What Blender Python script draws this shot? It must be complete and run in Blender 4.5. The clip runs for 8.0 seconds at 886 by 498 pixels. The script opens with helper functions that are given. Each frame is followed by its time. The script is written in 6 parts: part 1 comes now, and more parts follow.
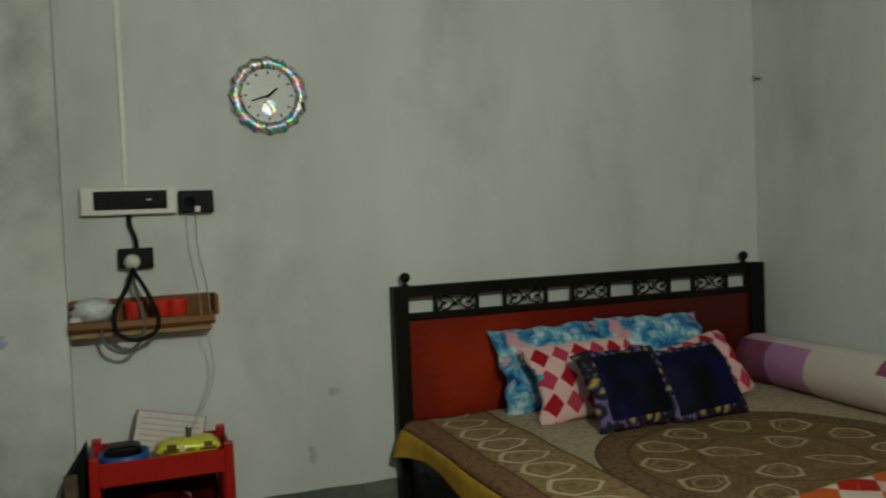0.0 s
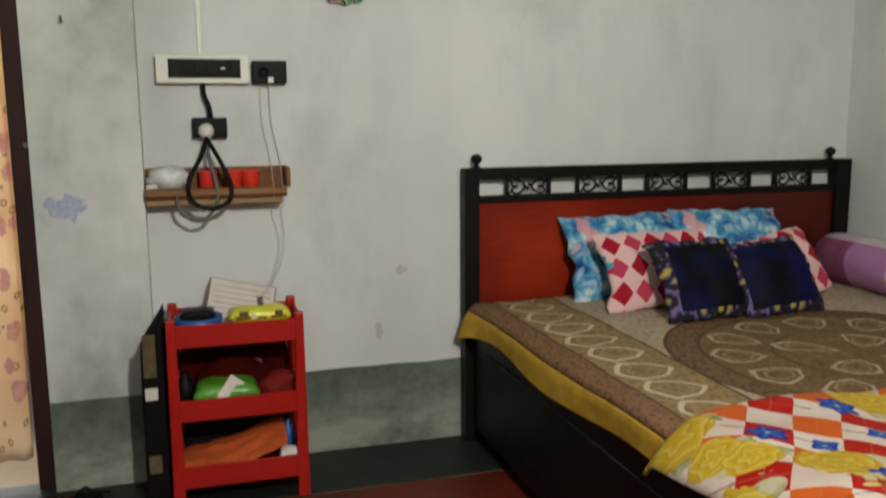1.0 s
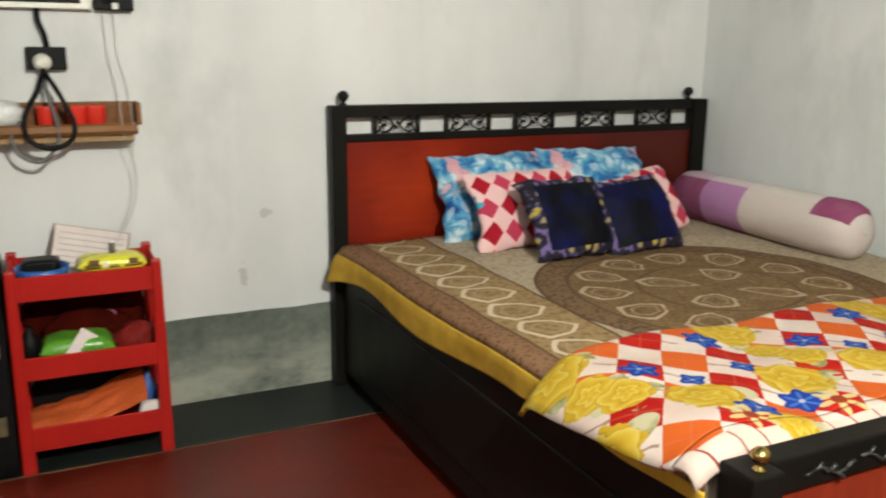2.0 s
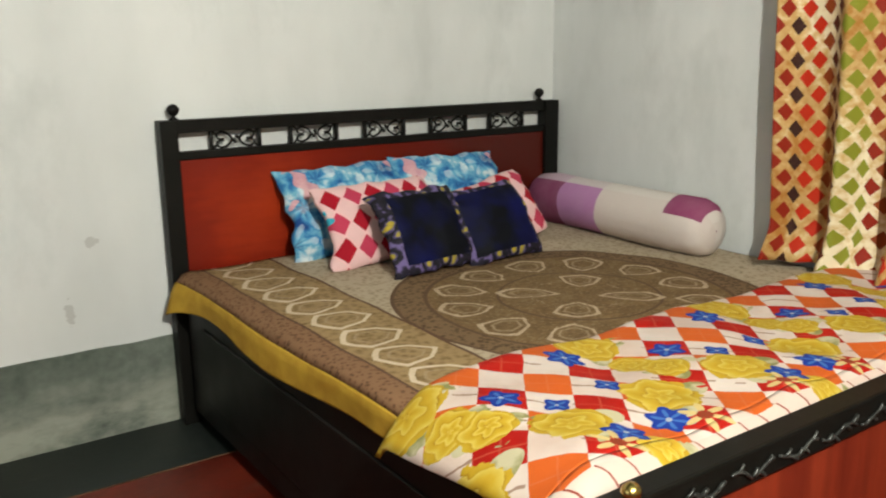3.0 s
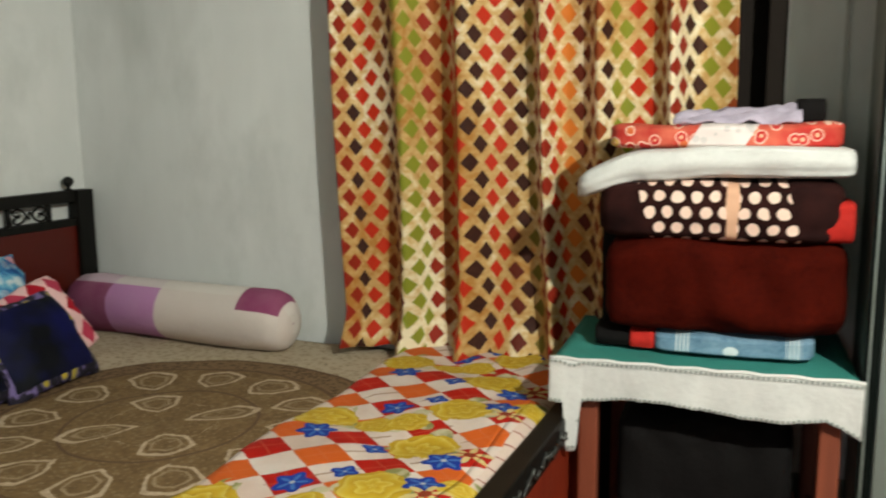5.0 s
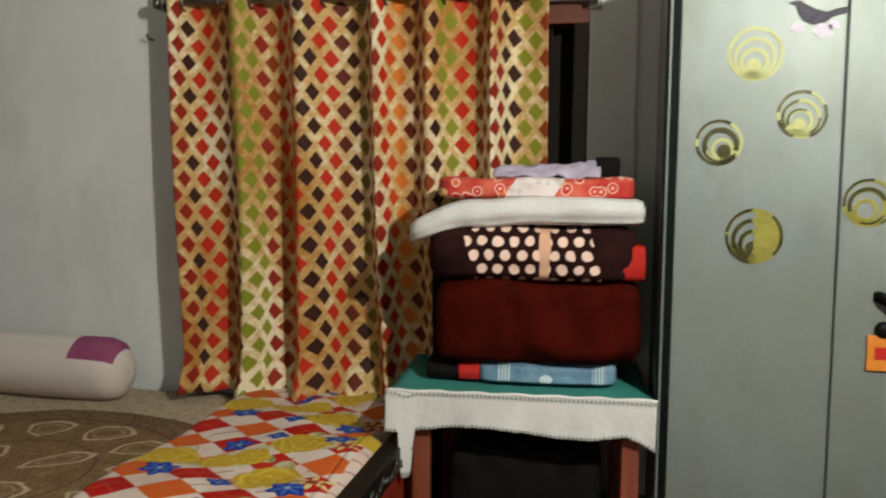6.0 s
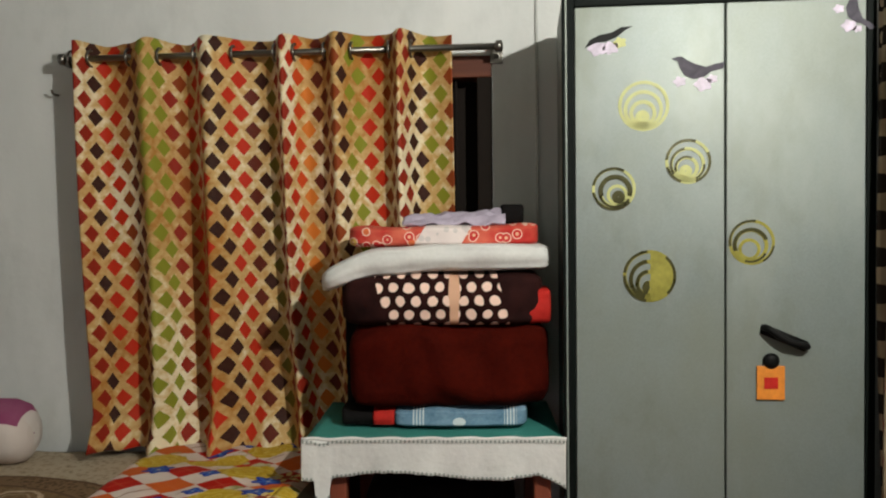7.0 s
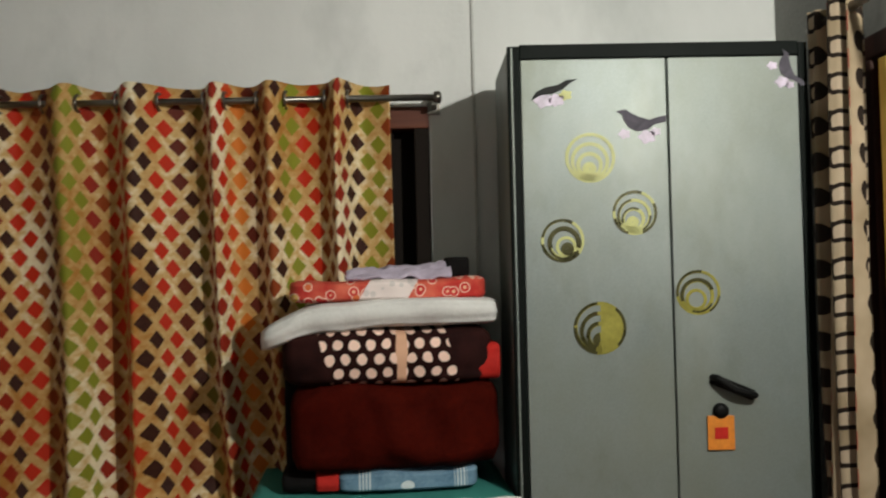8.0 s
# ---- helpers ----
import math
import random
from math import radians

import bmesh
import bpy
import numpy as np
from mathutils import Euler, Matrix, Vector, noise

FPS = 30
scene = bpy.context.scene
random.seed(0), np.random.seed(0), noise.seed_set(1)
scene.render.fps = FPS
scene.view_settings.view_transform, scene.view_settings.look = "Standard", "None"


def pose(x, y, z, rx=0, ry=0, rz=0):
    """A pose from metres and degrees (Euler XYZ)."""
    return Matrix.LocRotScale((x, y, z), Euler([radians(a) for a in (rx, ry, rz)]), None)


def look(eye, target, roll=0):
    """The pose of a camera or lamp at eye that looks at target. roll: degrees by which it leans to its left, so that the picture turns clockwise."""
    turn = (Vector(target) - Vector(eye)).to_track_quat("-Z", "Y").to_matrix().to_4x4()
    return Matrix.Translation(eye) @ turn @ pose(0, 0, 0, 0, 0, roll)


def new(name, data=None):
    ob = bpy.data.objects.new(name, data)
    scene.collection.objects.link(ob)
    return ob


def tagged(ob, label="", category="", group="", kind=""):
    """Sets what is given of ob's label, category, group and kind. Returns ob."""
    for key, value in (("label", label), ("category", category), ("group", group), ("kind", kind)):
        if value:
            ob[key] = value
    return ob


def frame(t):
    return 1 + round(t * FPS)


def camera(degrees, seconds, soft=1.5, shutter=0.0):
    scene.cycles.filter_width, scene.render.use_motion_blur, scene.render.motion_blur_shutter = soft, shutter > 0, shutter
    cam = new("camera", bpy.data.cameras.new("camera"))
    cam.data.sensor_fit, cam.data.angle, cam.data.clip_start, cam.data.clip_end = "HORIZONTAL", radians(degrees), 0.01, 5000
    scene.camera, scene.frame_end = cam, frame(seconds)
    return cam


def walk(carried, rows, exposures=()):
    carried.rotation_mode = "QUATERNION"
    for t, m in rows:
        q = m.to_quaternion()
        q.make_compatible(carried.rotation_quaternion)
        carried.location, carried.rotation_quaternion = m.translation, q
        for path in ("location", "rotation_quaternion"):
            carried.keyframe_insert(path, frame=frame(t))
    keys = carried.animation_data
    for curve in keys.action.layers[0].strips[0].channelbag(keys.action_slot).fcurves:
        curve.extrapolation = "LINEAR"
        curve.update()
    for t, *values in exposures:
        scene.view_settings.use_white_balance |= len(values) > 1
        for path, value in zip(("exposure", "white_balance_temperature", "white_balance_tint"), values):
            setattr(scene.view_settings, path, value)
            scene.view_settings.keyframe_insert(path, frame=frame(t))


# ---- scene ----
cam = camera(55.3, 8.0, soft=2.0, shutter=0.4)
PATH = [
    (0, (-2.726, -3.152, 1.342), (-2.028, -1.28, 1.263), -2.3),
    (0.5, (-2.74, -3.138, 1.309), (-2.174, -1.223, 1.185), -1.3),
    (1, (-2.751, -3.103, 1.281), (-2.201, -1.206, 0.964), -0.4),
    (1.5, (-2.747, -3.073, 1.27), (-2.145, -1.221, 0.813), -0.0),
    (2, (-2.744, -3.023, 1.275), (-1.904, -1.267, 0.817), 0.6),
    (2.2, (-2.716, -2.996, 1.26), (-1.795, -1.278, 0.814), 0.3),
    (3.3, (-2.565, -2.853, 1.297), (-1.388, -1.302, 0.841), -1.0),
    (3.5, (-2.523, -2.819, 1.301), (-1.286, -1.314, 0.846), -1.2),
    (4, (-2.494, -2.752, 1.316), (-1.063, -1.431, 0.862), -0.6),
    (4.5, (-2.496, -2.63, 1.327), (-0.825, -1.58, 1.003), -1.7),
    (5, (-2.516, -2.585, 1.34), (-0.694, -1.82, 1.031), -0.4),
    (5.2, (-2.555, -2.603, 1.347), (-0.699, -1.919, 1.049), 0.2),
    (6.3, (-2.71, -2.631, 1.311), (-0.737, -2.331, 1.183), 0.2),
    (6.5, (-2.719, -2.645, 1.32), (-0.739, -2.388, 1.21), -0.2),
    (7, (-2.743, -2.647, 1.325), (-0.753, -2.45, 1.264), -0.6),
    (7.5, (-2.745, -2.623, 1.319), (-0.75, -2.474, 1.316), -0.7),
    (8, (-2.679, -2.511, 1.335), (-0.681, -2.558, 1.39), -1.3),
]
EXPOSURES = [(0.0, -0.56, 6500, -8), (0.4, -0.38, 6500, -3), (0.7, -0.04, 6500, 2), (1.0, 0.32, 6500, 7), (1.3, 0.8, 6500, 8), (1.6, 1.0, 6500, 8), (2.2, 1.0, 6500, 7),
             (3.4, 0.92, 6500, 5), (4.0, 0.38, 6500, 6), (4.5, 0.3, 6500, 4), (5.2, 0.68, 6500, 2), (6.4, 0.0, 6500, 8), (7.2, 0.02, 6500, 8), (7.5, 0.02, 6500, 8), (8.0, -0.28, 6500, 8)]
walk(cam, [(t, look(eye, target, roll)) for t, eye, target, roll in PATH], EXPOSURES)

# ---- world and lights ----
world = bpy.data.worlds.new("world")
scene.world = world
world.use_nodes = True
wn = world.node_tree
sky = wn.nodes.new("ShaderNodeTexSky")
sky.sky_type, sky.sun_disc = "NISHITA", False
sky.sun_elevation, sky.sun_rotation = radians(40), radians(300)
wn.nodes["Background"].inputs["Strength"].default_value = 0.06
wn.links.new(sky.outputs["Color"], wn.nodes["Background"].inputs["Color"])


def lamp(name, kind, m, energy, color, size=0.1, size_y=None):
    data = bpy.data.lights.new(name, kind)
    data.energy, data.color = energy, color
    if kind == "AREA":
        data.shape, data.size, data.size_y = "RECTANGLE", size, size_y or size
    else:
        data.shadow_soft_size = size
    ob = new(name, data)
    ob.matrix_world = m
    return tagged(ob, kind="structure")


# wall bulb behind the camera; daylight fill added at an unseen west window
lamp("bulb_light", "POINT", pose(-2.2, -3.5, 2.22), 178, (1.0, 0.985, 0.9), 0.03)
lamp("west_fill_light", "AREA", look((-4.56, -1.9, 1.45), (0, -1.7, 1.0)), 3, (0.95, 0.98, 1.0), 1.2, 1.1)
lamp("doorway_light", "AREA", look((-3.72, 0.55, 1.2), (-3.6, -2, 0.6)), 22, (1.0, 0.95, 0.88), 0.8, 1.6)
lamp("next_room_light", "AREA", look((-1.2, -4.4, 2.35), (-0.9, -4.3, 0)), 14, (1.0, 0.93, 0.8), 0.5, 0.5)


# ---- materials ----
class Sock:
    """A value in a node tree, with arithmetic."""

    def __init__(self, tree, out):
        self.tree, self.out = tree, out

    def op(self, kind, *others):
        n = self.tree.nodes.new("ShaderNodeMath")
        n.operation = kind
        for slot, v in zip(n.inputs, (self, *others)):
            if isinstance(v, Sock):
                self.tree.links.new(v.out, slot)
            else:
                slot.default_value = v
        return Sock(self.tree, n.outputs[0])

    def __add__(self, o): return self.op("ADD", o)
    def __sub__(self, o): return self.op("SUBTRACT", o)
    def __mul__(self, o): return self.op("MULTIPLY", o)
    def __truediv__(self, o): return self.op("DIVIDE", o)
    def lt(self, o): return self.op("LESS_THAN", o)
    def gt(self, o): return self.op("GREATER_THAN", o)
    def fl(self): return self.op("FLOOR")
    def rnd(self): return self.op("ROUND")
    def ab(self): return self.op("ABSOLUTE")
    def sin(self): return self.op("SINE")
    def cos(self): return self.op("COSINE")
    def mod(self, o): return self.op("FLOORED_MODULO", o)
    def mx(self, o): return self.op("MAXIMUM", o)
    def mn(self, o): return self.op("MINIMUM", o)
    def angle(self, o): return self.op("ARCTAN2", o)
    def length(self, o): return (self * self + o * o).op("SQRT")
    def between(self, a, b): return self.gt(a) * self.lt(b)


class Mat:
    """A node material with short ways to add textures."""

    def __init__(self, name, rough=0.6, metal=0.0, coat=0.0):
        self.mat = bpy.data.materials.new(name)
        self.mat.use_nodes = True
        self.tree = self.mat.node_tree
        self.bsdf = self.tree.nodes["Principled BSDF"]
        self.bsdf.inputs["Roughness"].default_value = rough
        self.bsdf.inputs["Metallic"].default_value = metal
        self.bsdf.inputs["Coat Weight"].default_value = coat
        self.bsdf.inputs["Sheen Weight"].default_value = 0.0
        self.bsdf.inputs["Specular IOR Level"].default_value = 0.15 if rough >= 0.7 and not metal else 0.5
        self.coords = self.tree.nodes.new("ShaderNodeTexCoord")

    def xyz(self, space="Object"):
        s = self.tree.nodes.new("ShaderNodeSeparateXYZ")
        self.tree.links.new(self.coords.outputs[space], s.inputs[0])
        return [Sock(self.tree, o) for o in s.outputs]

    def noise(self, scale, detail=4, space="Object", stretch=(1, 1, 1), rough=0.55):
        m = self.tree.nodes.new("ShaderNodeMapping")
        m.inputs["Scale"].default_value = stretch
        self.tree.links.new(self.coords.outputs[space], m.inputs["Vector"])
        n = self.tree.nodes.new("ShaderNodeTexNoise")
        n.inputs["Scale"].default_value, n.inputs["Detail"].default_value, n.inputs["Roughness"].default_value = scale, detail, rough
        self.tree.links.new(m.outputs[0], n.inputs["Vector"])
        return Sock(self.tree, n.outputs["Fac"])

    def cells(self, scale, space="UV", out="Distance"):
        n = self.tree.nodes.new("ShaderNodeTexVoronoi")
        n.inputs["Scale"].default_value = scale
        self.tree.links.new(self.coords.outputs[space], n.inputs["Vector"])
        return Sock(self.tree, n.outputs[out])

    def ramp(self, value, stops, constant=False):
        n = self.tree.nodes.new("ShaderNodeValToRGB")
        n.color_ramp.interpolation = "CONSTANT" if constant else "LINEAR"
        while len(n.color_ramp.elements) < len(stops):
            n.color_ramp.elements.new(0.5)
        for e, (p, c) in zip(n.color_ramp.elements, stops):
            e.position, e.color = p, (*c, 1)
        self.tree.links.new(value.out, n.inputs["Fac"])
        return n.outputs["Color"]

    def mix(self, fac, a, b, blend="MIX"):
        n = self.tree.nodes.new("ShaderNodeMix")
        n.data_type, n.blend_type = "RGBA", blend
        for slot, v in ((n.inputs[0], fac), (n.inputs[6], a), (n.inputs[7], b)):
            if isinstance(v, Sock):
                self.tree.links.new(v.out, slot)
            elif isinstance(v, tuple):
                slot.default_value = (*v, 1)
            elif isinstance(v, (int, float)):
                slot.default_value = v
            else:
                self.tree.links.new(v, slot)
        return n.outputs[2]

    def color(self, v):
        slot = self.bsdf.inputs["Base Color"]
        if isinstance(v, tuple):
            slot.default_value = (*v, 1)
        else:
            self.tree.links.new(v, slot)
        return self

    def rough(self, v):
        self.tree.links.new(v.out, self.bsdf.inputs["Roughness"])
        return self

    def bump(self, height, strength=0.3, dist=0.004):
        n = self.tree.nodes.new("ShaderNodeBump")
        n.inputs["Strength"].default_value, n.inputs["Distance"].default_value = strength, dist
        self.tree.links.new(height.out, n.inputs["Height"])
        self.tree.links.new(n.outputs[0], self.bsdf.inputs["Normal"])
        return self


def worn(name, c, rough=0.5, metal=0.0, var=0.25, scale=6.0, fine=70.0, bump=0.15, coat=0.0, stretch=(1, 1, 1), spec=None):
    """A surface of one colour with broad patches, fine grain and relief."""
    m = Mat(name, rough, metal, coat)
    if spec is not None:
        m.bsdf.inputs["Specular IOR Level"].default_value = spec
    broad, grain = m.noise(scale, 4, stretch=stretch), m.noise(fine, 3, stretch=stretch)
    dark, light = tuple(v * (1 - var) for v in c), tuple(min(1, v * (1 + var * 0.6)) for v in c)
    m.color(m.ramp(broad * 0.65 + grain * 0.35, [(0.3, dark), (0.7, light)]))
    m.rough(broad * 0.25 + (rough - 0.12))
    m.bump(grain, bump)
    return m.mat


def plaster():
    m = Mat("limewashed_plaster", 0.85)
    streak = m.noise(1.6, 5, stretch=(1, 1, 0.35))
    patch, grain = m.noise(0.8, 4), m.noise(45, 4)
    c = m.ramp(streak * 0.6 + patch * 0.4, [(0.3, (0.4, 0.41, 0.395)), (0.43, (0.58, 0.585, 0.575)), (0.6, (0.69, 0.69, 0.68))])
    spots = m.noise(5.5, 6, rough=0.7)
    x, y, z = m.xyz()
    scuff = ((x + 2.11) * 2.2).length(z - 0.46).lt(m.noise(60, 4) * 0.09 - 0.01).mx((x + 2.02).length(z - 0.69).lt(m.noise(50, 3) * 0.04))
    c = m.mix(scuff * 0.45, c, (0.3, 0.28, 0.27))
    smudge = (m.noise(2.4, 6, stretch=(1, 1, 0.6), rough=0.62) * 4.5 - 2.35).mx(0).mn(1)
    c = m.mix(smudge * 0.5, c, (0.36, 0.375, 0.365))
    m.color(m.mix(spots.gt(0.73) * 0.35, c, (0.42, 0.42, 0.42)))
    return m.bump(grain * 0.6 + m.noise(7, 3), 0.25, 0.006).mat


def pillar_plaster():
    m = Mat("stained_plaster", 0.88)
    streak, patch = m.noise(2.6, 6, stretch=(1, 1, 0.4)), m.noise(9, 4)
    c = m.ramp(streak * 0.7 + patch * 0.3, [(0.32, (0.32, 0.33, 0.3)), (0.46, (0.52, 0.53, 0.5)), (0.62, (0.65, 0.65, 0.62))])
    x, y, z = m.xyz()
    blot = ((x + 3.17).length((z - 0.98) * 1.6)).lt(m.noise(30, 4) * 0.14 - 0.006)
    m.color(m.mix(blot * m.noise(60, 2), c, (0.2, 0.24, 0.5)))
    return m.bump(m.noise(40, 4), 0.25, 0.006).mat


def cement():
    m = Mat("bare_cement", 0.8)
    patch, grain = m.noise(4, 5), m.noise(30, 5)
    x, y, z = m.xyz()
    low = (z * -6 + 1.0 + patch * 0.9).mx(0).mn(1)
    c = m.ramp(patch * 0.6 + grain * 0.4, [(0.32, (0.07, 0.085, 0.07)), (0.55, (0.135, 0.152, 0.128)), (0.72, (0.2, 0.215, 0.185))])
    m.color(m.mix(low * (m.noise(8, 6, stretch=(0.5, 1, 1), rough=0.65) * 3.8 - 1.3).mx(0).mn(1) * 0.85, c, (0.36, 0.36, 0.3)))
    return m.bump(grain, 0.4, 0.006).mat


def oxide(name, dark, light, rough):
    m = Mat(name, rough)
    patch, grain = m.noise(2.2, 5), m.noise(38, 4)
    dust = (m.noise(5, 6, rough=0.7, stretch=(0.6, 1, 1)) * 4 - 2.35).mx(0).mn(1)
    m.color(m.mix(dust * 0.3, m.ramp(patch * 0.7 + grain * 0.3, [(0.32, dark), (0.66, light)]), (0.2, 0.17, 0.13)))
    m.rough(patch * 0.35 + (rough - 0.15))
    return m.bump(grain, 0.08).mat


def diamond_cloth():
    """Satin with staggered columns of small diamonds, each column of one colour. UV are metres of the flat cloth."""
    m = Mat("diamond_print_cloth", 0.6)
    m.bsdf.inputs["Specular IOR Level"].default_value = 0.12
    u, v, w = m.xyz("UV")
    across = (u + (m.noise(9, 2, "UV") - 0.5) * 0.006) / 0.036
    down = (v + (m.noise(7, 2, "UV") - 0.5) * 0.008) * 2 / 0.109
    a, b = ((across + down) / 2).rnd(), ((across - down) / 2).rnd()
    col, row = a + b, a - b
    inside = ((across - col).ab() / 0.74 + (down - row).ab() / 0.55).lt(1.0)
    red, deep, dark, rust, maroon = (0.44, 0.018, 0.006), (0.23, 0.012, 0.006), (0.022, 0.006, 0.006), (0.22, 0.038, 0.008), (0.09, 0.012, 0.008)
    green, olive, fire, orange = (0.2, 0.22, 0.02), (0.13, 0.11, 0.018), (0.5, 0.05, 0.01), (0.55, 0.15, 0.02)
    runs = ((deep, 6), (dark, 1), (red, 2), (rust, 1), (maroon, 2), (green, 3), (deep, 1), (rust, 1), (red, 4), (dark, 2), (red, 2), (maroon, 1), (dark, 1), (olive, 1),
            (deep, 3), (red, 1), (fire, 1), (orange, 1), (maroon, 2), (rust, 2), (dark, 1), (green, 2), (red, 2), (rust, 3), (deep, 2), (dark, 2), (green, 2), (rust, 1))
    total, at, stops = sum(n for _, n in runs), 0, []
    for tone, n in runs:
        stops.append((at / total, tone))
        at += n
    c = m.ramp((col + 0.5).mod(total) / total, stops, True)
    # ground streaks carry the folds' amber shade and cream highlights as colour
    ground = m.ramp(m.noise(3.2, 3, "UV", (1, 0.3, 1)) * 0.75 + m.noise(40, 2, "UV") * 0.25, [(0.4, (0.36, 0.16, 0.035)), (0.5, (0.52, 0.34, 0.14)), (0.58, (0.72, 0.62, 0.43))])
    m.color(m.mix(inside, ground, m.mix(m.noise(60, 2, "UV") * 0.12, c, (0.3, 0.12, 0.04))))
    return m.bump(m.noise(420, 2, "UV") * 0.4 + m.noise(9, 3, "UV", (1, 0.35, 1)) * 3, 0.3, 0.004).mat


def ring_cloth():
    m = Mat("ring_print_cloth", 0.7)
    u, v, w = m.xyz("UV")
    a, b = (u / 0.1).mod(1.0) - 0.5, (v / 0.092 + (u / 0.1).fl() * 0.5).mod(1.0) - 0.5
    box = (a.ab() * 1.7).mx(b.ab() * 2.0) * 0.65 + (a * 1.7).length(b * 2.0) * 0.35
    ring = box.between(0.36, 0.6)
    odd = (u / 0.1).fl().mod(2.0)
    ink = m.mix(odd, (0.016, 0.01, 0.007), (0.24, 0.06, 0.04))
    ground = m.ramp(m.noise(5, 3), [(0.35, (0.24, 0.18, 0.11)), (0.68, (0.42, 0.33, 0.23))])
    inner = m.mix(box.lt(0.36) * 0.6, ground, (0.42, 0.33, 0.25))
    m.color(m.mix(ring, inner, ink))
    return m.bump(m.noise(300, 2, "UV"), 0.2, 0.001).mat


def lace_cloth():
    m = Mat("printed_door_curtain_cloth", 0.7)
    u, v, w = m.xyz("UV")
    ragged = m.noise(22, 3, "UV")
    big = m.cells(9) + (ragged - 0.5) * 0.3
    ground = m.ramp(m.noise(4), [(0.3, (0.72, 0.52, 0.34)), (0.7, (0.86, 0.72, 0.54))])
    c = m.mix(big.lt(0.36) * 0.75, ground, m.ramp(ragged, [(0.4, (0.5, 0.26, 0.26)), (0.6, (0.68, 0.42, 0.4))]))
    twig = (m.cells(17) + (m.noise(30, 2, "UV") - 0.5) * 0.35).between(0.12, 0.24) * big.gt(0.38)
    c = m.mix(twig * 0.75, c, (0.3, 0.2, 0.07))
    m.color(c)
    m.bsdf.inputs["Transmission Weight"].default_value = 0.0
    tr = m.tree.nodes.new("ShaderNodeBsdfTranslucent")
    m.tree.links.new(c, tr.inputs["Color"])
    add = m.tree.nodes.new("ShaderNodeMixShader")
    add.inputs[0].default_value = 0.4
    m.tree.links.new(m.bsdf.outputs[0], add.inputs[1])
    m.tree.links.new(tr.outputs[0], add.inputs[2])
    m.tree.links.new(add.outputs[0], m.tree.nodes["Material Output"].inputs[0])
    return m.mat


def arch(m, a, b, w, h):
    """A bell-shaped motif round (0, 0), w wide and h long along b: its outline and a smaller one inside."""
    wide = (b / h * 0.38 + 0.95) * w
    p, q = a.ab() / wide, (b / h).ab()
    d = p.mx(p * 0.5 + q) * 0.75 + p.length(q) * 0.25
    return d.between(0.83, 1.01), d.between(0.5, 0.6)


